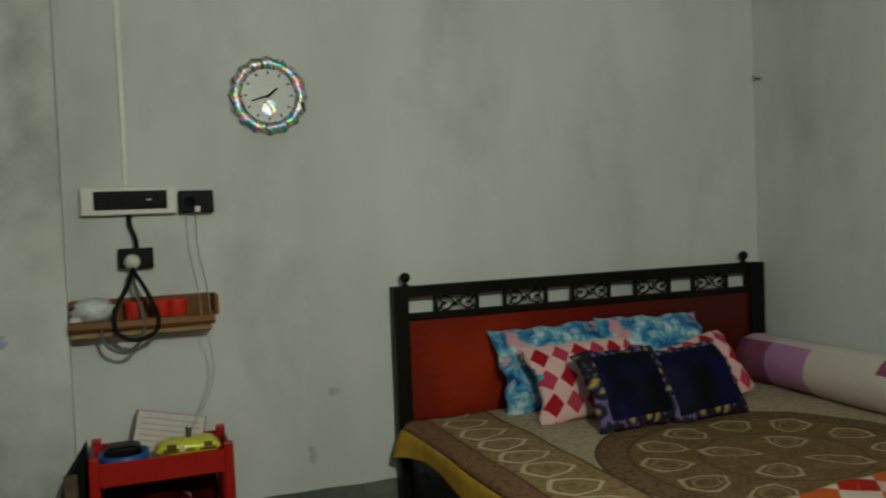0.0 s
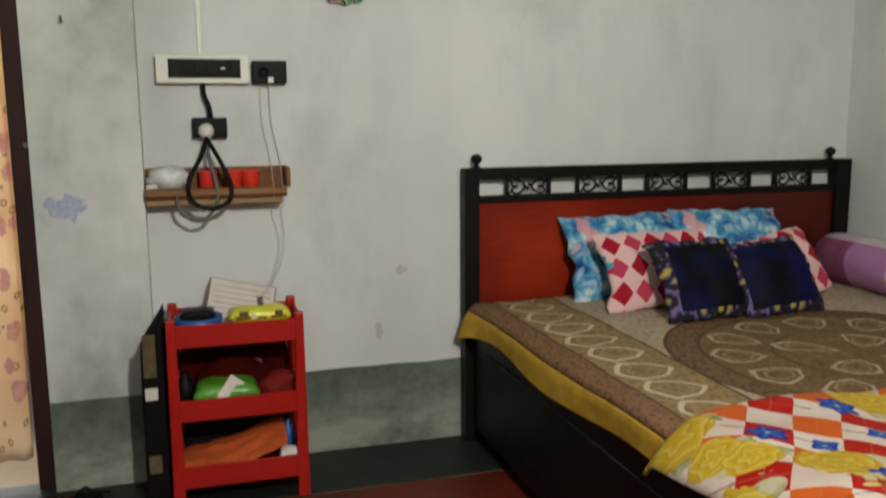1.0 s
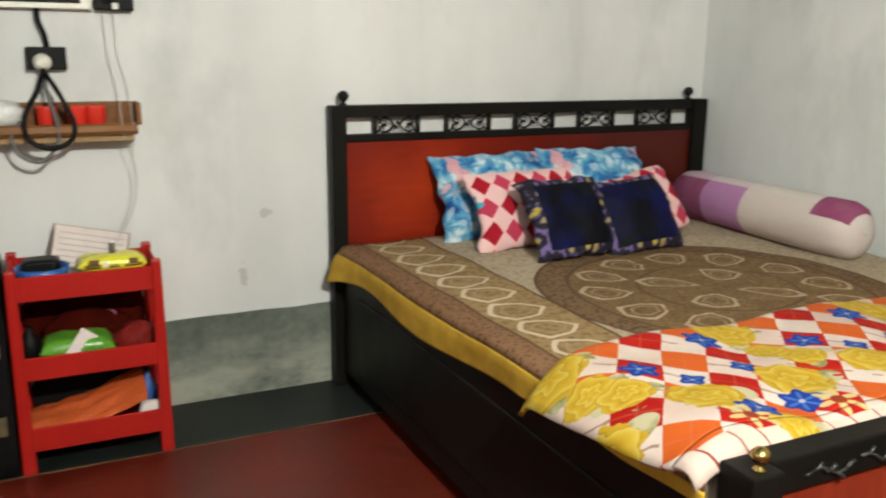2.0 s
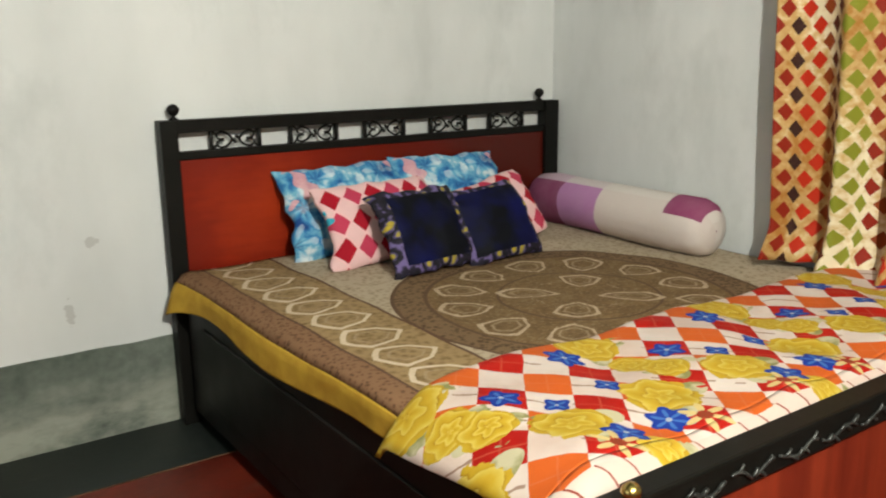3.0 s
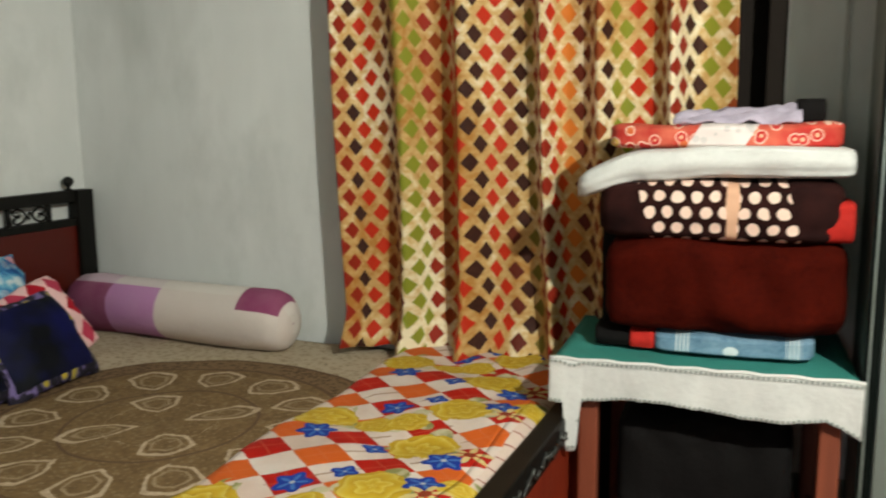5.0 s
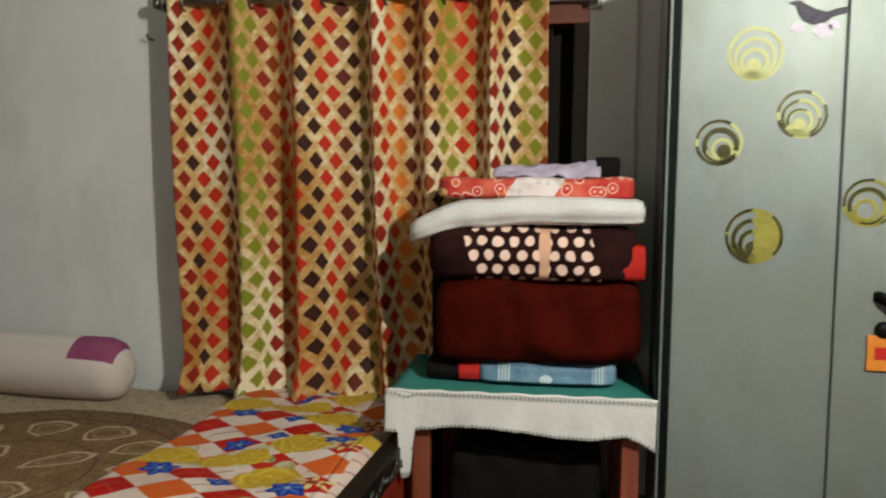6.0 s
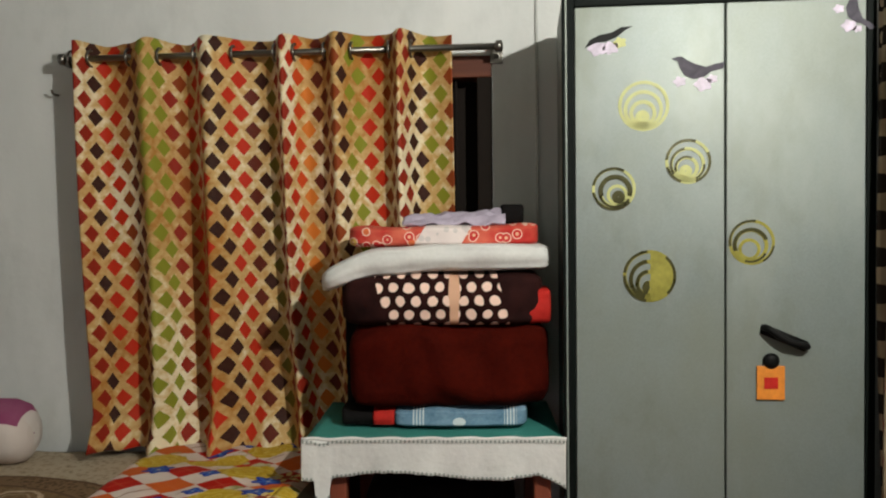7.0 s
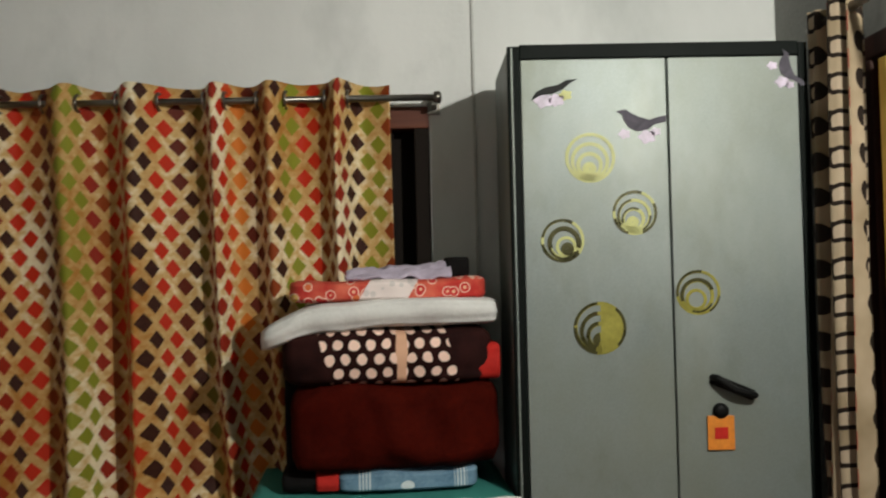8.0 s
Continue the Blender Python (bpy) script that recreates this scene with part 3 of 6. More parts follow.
STICKER_REFLECTION = worn("dark_painted_reflection", (0.06, 0.055, 0.015), 0.3, 0.4, var=0.4, scale=25)
STICKER_LILAC = worn("lilac_sticker", (0.52, 0.44, 0.55), 0.5, var=0.35, scale=45)
STICKER_GREY = worn("grey_sticker", (0.085, 0.077, 0.095), 0.85, var=0.3, scale=45)
ORANGE_TAG = worn("orange_tag", (0.62, 0.2, 0.02), 0.5, var=0.25, scale=30)
MAT_FIBRE = worn("red_brown_mat_fibre", (0.06, 0.018, 0.014), 0.95, var=0.5, scale=60, fine=200, bump=1.0)
GLOW = Mat("lit_bulb_glass", 0.4)
GLOW.bsdf.inputs["Emission Color"].default_value, GLOW.bsdf.inputs["Emission Strength"].default_value = (1, 0.95, 0.85, 1), 6
GLOW = GLOW.mat


# ---- building helpers ----
PLACE = {}


def thing(name, x, y, z, label, category, group="", turn=0.0):
    """An Empty at a thing's base, that parents its parts."""
    ob = new(name)
    ob.empty_display_size = 0.05
    ob.matrix_world = pose(x, y, z, 0, 0, turn)
    PLACE[ob.name] = pose(x, y, z, 0, 0, turn)
    return tagged(ob, label, category, group)


def part(name, bm, material, parent=None, label="", smooth=False, kind="", category="", group=""):
    """Links a bmesh, drawn in the world's metres, as one mesh object; under a thing or a part where one is given."""
    data = bpy.data.meshes.new(name)
    if smooth:
        for f in bm.faces:
            f.smooth = True
    bm.to_mesh(data)
    bm.free()
    data.materials.append(material)
    ob = new(name, data)
    if parent:
        m = PLACE[parent.name]
        data.transform(m.inverted())
        ob.parent = parent
        PLACE[ob.name] = m
    else:
        PLACE[ob.name] = Matrix()
    return tagged(ob, label, category, group, kind)


def box(x0, x1, y0, y1, z0, z1, bevel=0.004, seg=2, bm=None, m=None):
    """A box with rounded edges."""
    own = bmesh.new()
    bmesh.ops.create_cube(own, size=1)
    for v in own.verts:
        v.co = ((x0 + x1) / 2 + v.co.x * (x1 - x0), (y0 + y1) / 2 + v.co.y * (y1 - y0), (z0 + z1) / 2 + v.co.z * (z1 - z0))
    if bevel:
        bmesh.ops.bevel(own, geom=own.edges[:], offset=bevel, segments=seg, affect="EDGES", profile=0.6)
    if m:
        bmesh.ops.transform(own, matrix=m, verts=own.verts[:])
    return own if bm is None else join(bm, own)


def join(bm, other):
    data = bpy.data.meshes.new("join")
    other.to_mesh(data)
    other.free()
    bm.from_mesh(data)
    bpy.data.meshes.remove(data)
    return bm


def lathe(profile, m=Matrix(), n=20, bm=None):
    """A turned body: (radius, height) pairs about z, then laid by m."""
    bm = bm or bmesh.new()
    rings = []
    for r, z in profile:
        rings.append([bm.verts.new(m @ Vector((r * math.cos(a), r * math.sin(a), z))) for a in (2 * math.pi * k / n for k in range(n))])
    for a, b in zip(rings, rings[1:]):
        for k in range(n):
            bm.faces.new((a[k], a[(k + 1) % n], b[(k + 1) % n], b[k]))
    bm.faces.new(rings[0][::-1]), bm.faces.new(rings[-1])
    return bm


def sweep(points, r, n=8, bm=None, closed=False):
    """A round bar or cable along points."""
    bm = bm or bmesh.new()
    pts = [Vector(p) for p in points]
    rings, side = [], None
    for i, p in enumerate(pts):
        a, b = pts[max(i - 1, 0)], pts[min(i + 1, len(pts) - 1)]
        if closed:
            a, b = pts[i - 1], pts[(i + 1) % len(pts)]
        d = (b - a).normalized()
        side = (side - d * side.dot(d)).normalized() if side else d.orthogonal().normalized()
        up = d.cross(side)
        rings.append([bm.verts.new(p + (side * math.cos(t) + up * math.sin(t)) * r) for t in (2 * math.pi * k / n for k in range(n))])
    pairs = list(zip(rings, rings[1:])) + ([(rings[-1], rings[0])] if closed else [])
    for a, b in pairs:
        for k in range(n):
            bm.faces.new((a[k], a[(k + 1) % n], b[(k + 1) % n], b[k]))
    if not closed:
        bm.faces.new(rings[0][::-1]), bm.faces.new(rings[-1])
    return bm


def curve(points, steps=6):
    """Catmull-Rom points through the given ones."""
    p = [Vector(q) for q in points]
    p = [p[0] * 2 - p[1], *p, p[-1] * 2 - p[-2]]
    out = []
    for a, b, c, d in zip(p, p[1:], p[2:], p[3:]):
        for k in range(steps):
            t = k / steps
            out.append(0.5 * (2 * b + (c - a) * t + (2 * a - 5 * b + 4 * c - d) * t * t + (3 * b - a - 3 * c + d) * t**3))
    return out + [p[-2]]


def sheet(nu, nv, place, uv=None):
    """A cloth of nu by nv faces: place(s, t) gives a point for s, t from 0 to 1, uv(s, t) its cloth metres."""
    bm = bmesh.new()
    layer = bm.loops.layers.uv.new("UVMap")
    grid = [[bm.verts.new(place(i / nu, j / nv)) for i in range(nu + 1)] for j in range(nv + 1)]
    for j in range(nv):
        for i in range(nu):
            f = bm.faces.new((grid[j][i], grid[j][i + 1], grid[j + 1][i + 1], grid[j + 1][i]))
            f.smooth = True
            for loop, (a, b) in zip(f.loops, ((i, j), (i + 1, j), (i + 1, j + 1), (i, j + 1))):
                loop[layer].uv = uv(a / nu, b / nv) if uv else (a / nu, b / nv)
    return bm


def thick(ob, t, offset=0.0):
    s = ob.modifiers.new("Solidify", "SOLIDIFY")
    s.thickness, s.offset = t, offset
    return ob


def rough_noise(p, scale=6.0, amount=0.01):
    return noise.noise(Vector(p) * scale) * amount


def cushion(w, h, d, m, frill=0.0, seed=0.0, n=22):
    """A stuffed pillow w wide, h high and d thick in its own plane, laid by m."""
    bm = bmesh.new()
    layer = bm.loops.layers.uv.new("UVMap")
    sides = []
    for sign in (1, -1):
        grid = []
        for j in range(n + 1):
            row = []
            for i in range(n + 1):
                a, b = 2 * i / n - 1, 2 * j / n - 1
                a, b = math.sin(a * math.pi / 2), math.sin(b * math.pi / 2)
                puff = max(0.0, (1 - abs(a) ** 2.6) * (1 - abs(b) ** 2.6)) ** 0.6
                pinch = 1 - 0.09 * (1 - abs(b)) * abs(a) ** 3 + 0.07 * noise.noise(Vector((b * 3, seed, a)))
                x, y = a * w / 2 * pinch, b * h / 2 * (1 - 0.08 * (1 - abs(a)) * abs(b) ** 3 + 0.08 * noise.noise(Vector((a * 3.4, seed + 4, b))))
                edge = max(abs(a), abs(b))
                z = sign * (d / 2 * puff * (1 + 0.25 * noise.noise(Vector((x * 7 + seed, y * 7, sign)))) + 0.002)
                z += noise.noise(Vector((x * 13 + seed, y * 13, 3))) * 0.015 + noise.noise(Vector((x * 28 + seed, y * 28, 8))) * 0.005 - 0.05 * (abs(a * b) ** 3) * (1 + noise.noise(Vector((a * 2 + seed, b * 2, 1)))) * 0.6 + (frill * math.sin((x + y) * 60) if edge > 0.97 else 0)
                row.append((bm.verts.new(m @ Vector((x, y, z))), (x, y)))
            grid.append(row)
        sides.append(grid)
        for j in range(n):
            for i in range(n):
                q = [grid[j][i], grid[j][i + 1], grid[j + 1][i + 1], grid[j + 1][i]]
                f = bm.faces.new([v for v, _ in (q if sign > 0 else q[::-1])])
                for loop, (_, c) in zip(f.loops, q if sign > 0 else q[::-1]):
                    loop[layer].uv = c
    bmesh.ops.remove_doubles(bm, verts=bm.verts[:], dist=0.0045)
    return bm


def folded(x0, x1, y0, y1, z0, z1, layers=3, sag=0.01, seed=0.0, uv0=0.0):
    """A stack of folded cloth: a soft block whose open side shows the folds. UV: metres along y, and round from front to top."""
    bm = bmesh.new()
    layer = bm.loops.layers.uv.new("UVMap")
    ny, nr = 36, 40
    rings = []
    for i in range(ny + 1):
        s = i / ny
        end = max(0.0, 1 - abs(2 * s - 1) ** 10)
        row = []
        for k in range(nr):
            a = 2 * math.pi * k / nr
            ca, sa = math.cos(a), math.sin(a)
            px = math.copysign(abs(ca) ** 0.36, ca)
            pz = math.copysign(abs(sa) ** 0.55, sa)
            shrink = 0.75 + 0.25 * end ** 0.5
            groove = 1 - 0.045 * abs(math.sin(pz * layers * math.pi / 2)) ** 6
            x = (x0 + x1) / 2 - px * (x1 - x0) / 2 * shrink * groove
            z = (z0 + z1) / 2 + pz * (z1 - z0) / 2 * shrink
            y = y0 + (y1 - y0) * s
            wav = noise.noise(Vector((x * 5 + seed, y * 5, z * 8))) * sag + noise.noise(Vector((seed, y * 16, z * 22))) * sag * 0.6
            x += wav
            z += (noise.noise(Vector((seed, y * 5, 1))) * sag if pz > 0 else 0)
            row.append((bm.verts.new((x, y, z)), (abs(y - y0) + uv0, z - z0 + (0 if px > 0 else 0.3))))
        rings.append(row)
    for a, b in zip(rings, rings[1:]):
        for k in range(nr):
            q = [a[k], a[(k + 1) % nr], b[(k + 1) % nr], b[k]]
            f = bm.faces.new([v for v, _ in q])
            f.smooth = True
            for loop, (_, c) in zip(f.loops, q):
                loop[layer].uv = c
    for row, flip in ((rings[0], True), (rings[-1], False)):
        bm.faces.new([v for v, _ in (row[::-1] if flip else row)])
    bmesh.ops.recalc_face_normals(bm, faces=bm.faces[:])
    return bm


def packet(x0, x1, y0, y1, z0, z1, m=None, puff=0.4):
    """A soft packet with flat crimped ends."""
    bm = bmesh.new()
    n = 10
    top, bottom = [], []
    for rows, sign in ((top, 1), (bottom, -1)):
        for j in range(n + 1):
            row = []
            for i in range(n + 1):
                a, b = 2 * i / n - 1, 2 * j / n - 1
                f = max(0.0, (1 - a**4) * (1 - b**4)) ** puff
                x, y = x0 + (x1 - x0) * i / n, y0 + (y1 - y0) * j / n
                zc = (z0 + z1) / 2
                z = zc + sign * (f * (z1 - z0) / 2 + 0.001) + noise.noise(Vector((x * 25, y * 25, sign))) * 0.006 * f
                row.append(bm.verts.new((x, y, z)))
            rows.append(row)
        for j in range(n):
            for i in range(n):
                q = (rows[j][i], rows[j][i + 1], rows[j + 1][i + 1], rows[j + 1][i])
                bm.faces.new(q if sign > 0 else q[::-1])
    bmesh.ops.remove_doubles(bm, verts=bm.verts[:], dist=0.0025)
    if m:
        bmesh.ops.transform(bm, matrix=m, verts=bm.verts[:])
    return bm


def slabs(boxes, bevel=0.0):
    bm = bmesh.new()
    for b in boxes:
        box(*b, bevel=bevel, bm=bm)
    return bm


# ---- the room: floor, walls, ceiling ----
WEST, SOUTH, TOP = -4.6, -3.66, 2.9
BORDER = 0.37
part("floor", box(WEST + BORDER, -BORDER, SOUTH + BORDER, -BORDER, -0.1, 0, 0), RED_FLOOR, kind="structure",
     label="red oxide cement floor, worn and slightly glossy", category="floor")
part("floor_border_north", box(WEST, 0, -BORDER, 0, -0.1, 0.0, 0), BLACK_FLOOR, kind="structure", label="black oxide border of the cement floor", category="floor")
LINE = worn("worn_floor_edge", (0.13, 0.07, 0.04), 0.7, var=0.9, scale=5)
part("floor_joint", slabs([(WEST + BORDER, -BORDER, -BORDER - 0.004, -BORDER + 0.004, -0.01, 0.002)], 0.001), LINE, kind="structure", label="worn pale joint between red and black floor", category="floor")
part("floor_border_south", box(WEST, 0, SOUTH, SOUTH + BORDER, -0.1, 0, 0), BLACK_FLOOR, kind="structure", label="black oxide border of the cement floor", category="floor")
part("floor_border_east", box(-BORDER, 0, SOUTH + BORDER, -BORDER, -0.1, 0, 0), BLACK_FLOOR, kind="structure", label="black oxide border of the cement floor", category="floor")
part("floor_border_west", box(WEST, WEST + BORDER, SOUTH + BORDER, -BORDER, -0.1, 0, 0), BLACK_FLOOR, kind="structure", label="black oxide border of the cement floor", category="floor")
# the ceiling is out of view; its dark cement holds down bounced light
part("ceiling", box(WEST - 0.2, 0.2, SOUTH - 0.2, 0.2, TOP, TOP + 0.15, 0), CEMENT, kind="structure", label="unseen ceiling, kept dark grey to cut bounced light", category="ceiling")
# north wall with the doorway at its west end
DOOR_W, DOOR_E = -4.14, -3.33
part("wall_north", slabs([(-3.27, 0.2, 0, 0.2, -0.1, TOP), (WEST - 0.2, -4.2, 0, 0.2, -0.1, TOP), (-4.2, -3.27, 0, 0.2, 2.06, TOP)]), PLASTER,
     kind="structure", label="limewashed white plaster wall with grey stains", category="wall")
part("wall_pillar", slabs([(-3.27, -2.925, -0.085, 0, 0.0, TOP)]), PILLAR, kind="structure", label="shallow wall pillar of stained grey-white plaster", category="wall")
part("wall_east", slabs([(0, 0.2, -1.3, 0, -0.1, TOP), (0, 0.2, SOUTH - 0.2, -2.54, -0.1, TOP), (0, 0.2, -2.54, -1.3, -0.1, 0.72), (0, 0.2, -2.54, -1.3, 1.865, TOP)]), PLASTER,
     kind="structure", label="limewashed white plaster wall with grey stains", category="wall")
part("wall_south", slabs([(WEST - 0.2, -1.42, SOUTH - 0.2, SOUTH, -0.1, TOP), (-0.56, 0, SOUTH - 0.2, SOUTH, -0.1, TOP), (-1.42, -0.56, SOUTH - 0.2, SOUTH, 1.9, TOP)]), GREY_PLASTER,
     kind="structure", label="unpainted grey plaster wall with a doorway", category="wall")
# out of view too, and grey for the same reason as the ceiling
part("wall_west", slabs([(WEST - 0.2, WEST, -1.25, 0, -0.1, TOP), (WEST - 0.2, WEST, SOUTH, -2.55, -0.1, TOP), (WEST - 0.2, WEST, -2.55, -1.25, -0.1, 0.85), (WEST - 0.2, WEST, -2.55, -1.25, 2.05, TOP)]),
     GREY_PLASTER, kind="structure", label="unseen wall, kept grey to cut bounced light, with a window", category="wall")


def uneven_band(x0, x1, y, out, z, name):
    """A cement band along the wall's foot, with an uneven upper edge."""
    n = max(4, int(abs(x1 - x0) / 0.04))
    bm = bmesh.new()
    rows = []
    for i in range(n + 1):
        x = x0 + (x1 - x0) * i / n
        h = z + noise.noise(Vector((x * 6, 0, 1))) * 0.006
        rows.append([bm.verts.new(p) for p in ((x, y, 0), (x, y - out, 0), (x, y - out, h), (x, y, h))])
    for a, b in zip(rows, rows[1:]):
        for k in range(4):
            bm.faces.new((a[k], b[k], b[(k + 1) % 4], a[(k + 1) % 4]))
    bm.faces.new(rows[0]), bm.faces.new(rows[-1][::-1])
    bmesh.ops.recalc_face_normals(bm, faces=bm.faces[:])
    return part(name, bm, CEMENT, kind="structure", label="bare grey cement band along the foot of the wall", category="baseboard")


uneven_band(-2.925, 0, 0, 0.006, 0.322, "baseboard_north")
uneven_band(-3.27, -2.925, -0.085, 0.006, 0.318, "baseboard_pillar")
part("baseboard_east", box(-0.006, 0, SOUTH, -0.008, 0, 0.32, 0), CEMENT, kind="structure", label="bare grey cement band along the foot of the wall", category="baseboard")

# outside the doorways
part("ground", box(-40, 40, 0.2, 40, -0.2, -0.1, 0), worn("dry_earth", (0.3, 0.24, 0.17), 0.9), kind="structure", label="pale dry earth outside the doorway", category="ground")
part("wall_next_room", slabs([(-2.6, 0.6, -5.6, -5.4, -0.1, 2.6), (0.3, 0.5, -5.4, SOUTH - 0.2, -0.1, 2.6), (-2.6, -2.4, -5.4, SOUTH - 0.2, -0.1, 2.6)]), YELLOW_PAINT,
     kind="structure", label="yellow painted wall of the next room", category="wall")
part("floor_next_room", box(-2.6, 0.6, -5.6, SOUTH, -0.1, -0.002, 0), RED_FLOOR, kind="structure", label="red cement floor of the next room", category="floor")
part("ceiling_next_room", box(-2.6, 0.6, -5.6, SOUTH - 0.2, 2.6, 2.7, 0), PLASTER, kind="structure", label="plain plastered ceiling of the next room", category="ceiling")


def door_frame(name, x0, x1, y0, y1, top, label):
    ob = thing(name, (x0 + x1) / 2, (y0 + y1) / 2, 0, label, "door frame")
    ob["kind"] = "structure"
    for a in (x0, x1 - 0.06):
        part("jamb", box(a, a + 0.06, y0, y1, 0, top - 0.06, 0.006), FRAME_WOOD, ob)
    part("lintel", box(x0, x1, y0, y1, top - 0.06, top, 0.006), FRAME_WOOD, ob)
    return ob


d1 = door_frame("door_1", -4.2, -3.27, -0.06, 0.14, 2.06, "dark brown wooden door frame")
bolt = part("bolt", slabs([(-3.287, -3.276, -0.078, -0.06, 1.178, 1.196), (-3.27, -3.258, -0.078, -0.06, 1.176, 1.195)], 0.003), CHROME, d1, "small steel door bolt")
part("bolt_rod", sweep([(-3.298, -0.07, 1.186), (-3.256, -0.07, 1.186)], 0.0035), CHROME, bolt)
d2 = door_frame("door_2", -1.42, -0.56, SOUTH - 0.15, SOUTH + 0.03, 1.9, "dark brown wooden door frame with an open yellow leaf")
yl = part("door_leaf", box(-0.7, -0.665, SOUTH - 0.75, SOUTH + 0.036, 0.02, 1.83, 0.004), YELLOW_PAINT, d2, "yellow painted door leaf, open")
part("leaf_rail", box(-0.708, -0.7, SOUTH - 0.74, SOUTH + 0.03, 1.77, 1.82, 0.002), WHITE_PLASTIC, yl)

# the window in the east wall, its outer shutters closed
win = thing("window_1", 0.05, -1.92, 0.72, "dark brown wooden window with closed outer shutters", "window")
win["kind"] = "structure"
for nm, b in (("window_frame", (0.0, 0.1, -2.54, -1.3, 1.795, 1.865)), ("window_frame", (0.0, 0.1, -2.54, -1.3, 0.72, 0.78)),
              ("window_frame", (0.0, 0.1, -2.54, -2.49, 0.78, 1.795)), ("window_frame", (0.0, 0.1, -1.35, -1.3, 0.78, 1.795)), ("mullion", (0.02, 0.08, -1.95, -1.89, 0.78, 1.795))):
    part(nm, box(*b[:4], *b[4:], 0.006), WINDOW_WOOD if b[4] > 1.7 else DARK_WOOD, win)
for k, (a, b) in enumerate(((-2.485, -1.95), (-1.89, -1.355))):
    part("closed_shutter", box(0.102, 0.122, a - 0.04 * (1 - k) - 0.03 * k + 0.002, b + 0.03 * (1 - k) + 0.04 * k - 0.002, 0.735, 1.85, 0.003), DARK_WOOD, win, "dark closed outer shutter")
    for i in range(4):
        y = a + (b - a) * (i + 0.5) / 4
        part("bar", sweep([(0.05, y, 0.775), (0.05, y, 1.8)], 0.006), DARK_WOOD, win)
# a window added in the unseen west wall, behind the camera
w2 = thing("window_2", WEST - 0.1, -1.9, 0.85, "unseen open wooden window added in the west wall", "window")
w2["kind"] = "structure"
for b in ((-2.55, -1.25, 0.85, 0.9), (-2.55, -1.25, 2.0, 2.05), (-2.55, -2.5, 0.9, 2.0), (-1.3, -1.25, 0.9, 2.0)):
    part("window_frame", box(WEST - 0.14, WEST - 0.06, *b, 0.005), FRAME_WOOD, w2)
# conduit and small fixings of the walls
part("conduit", box(-0.009, -0.001, -2.688, -2.679, 1.2, TOP, 0.002), PALE_CABLE, kind="structure", label="thin grey conduit running up the wall", category="conduit")
part("conduit_north", box(-2.728, -2.712, -0.012, -0.001, 1.487, TOP, 0.002), WHITE_PLASTIC, kind="structure", label="thin pale conduit above the switchboard", category="conduit")


def hook(x, y, z, nx, ny):
    ob = part("wall_hook", sweep(curve([(x, y, z), (x + nx * 0.03, y + ny * 0.03, z), (x + nx * 0.042, y + ny * 0.042, z + 0.012)], 4), 0.004), CHROME,
              label="small bent metal nail in the wall", category="hook", smooth=True)
    return ob


hook(0.0, -1.069, 1.772, -1, 0)
hook(0.0, -0.05, 1.905, -1, 0)
hook(-3.14, -0.085, 1.58, 0, -1)

# bulb holder on the south wall
bulb = thing("wall_bulb", -2.2, SOUTH, 2.22, "lit white bulb in a wall holder", "lamp")
part("holder", lathe([(0.035, 0), (0.035, 0.02), (0.022, 0.03), (0.022, 0.05)], Matrix.Translation((-2.2, SOUTH, 2.22)) @ Matrix.Rotation(radians(-90), 4, "X")), WHITE_PLASTIC, bulb, smooth=True)
part("globe", lathe([(0.02, 0.05), (0.032, 0.068), (0.036, 0.085), (0.028, 0.104), (0.01, 0.113)], Matrix.Translation((-2.2, SOUTH, 2.22)) @ Matrix.Rotation(radians(-90), 4, "X")), GLOW, bulb, smooth=True)


# ---- bed ----
BX0, BX1, BY1 = -1.786, -0.028, -2.13
bed = thing("double_bed", -0.9, -1.1, 0, "black lacquered wooden double bed with red panels and fretwork headboard", "bed")
for x0, x1 in ((BX0, BX0 + 0.06), (BX1 - 0.075, BX1)):
    part("headboard_post", box(x0, x1, -0.075, -0.02, 0, 1.075, 0.004), BLACK_WOOD, bed)
part("headboard_top_rail", box(BX0 + 0.06, BX1 - 0.075, -0.062, -0.025, 1.03, 1.075, 0.004), BLACK_WOOD, bed)
part("headboard_middle_rail", box(BX0 + 0.06, BX1 - 0.075, -0.062, -0.025, 0.94, 0.968, 0.003), BLACK_WOOD, bed)
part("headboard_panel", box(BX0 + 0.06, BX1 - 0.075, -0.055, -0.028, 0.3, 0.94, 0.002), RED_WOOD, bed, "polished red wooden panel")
HOLES = [(-1.726, -1.611), (-1.423, -1.313), (-1.114, -1.004), (-0.816, -0.697), (-0.513, -0.397), (-0.208, -0.103)]
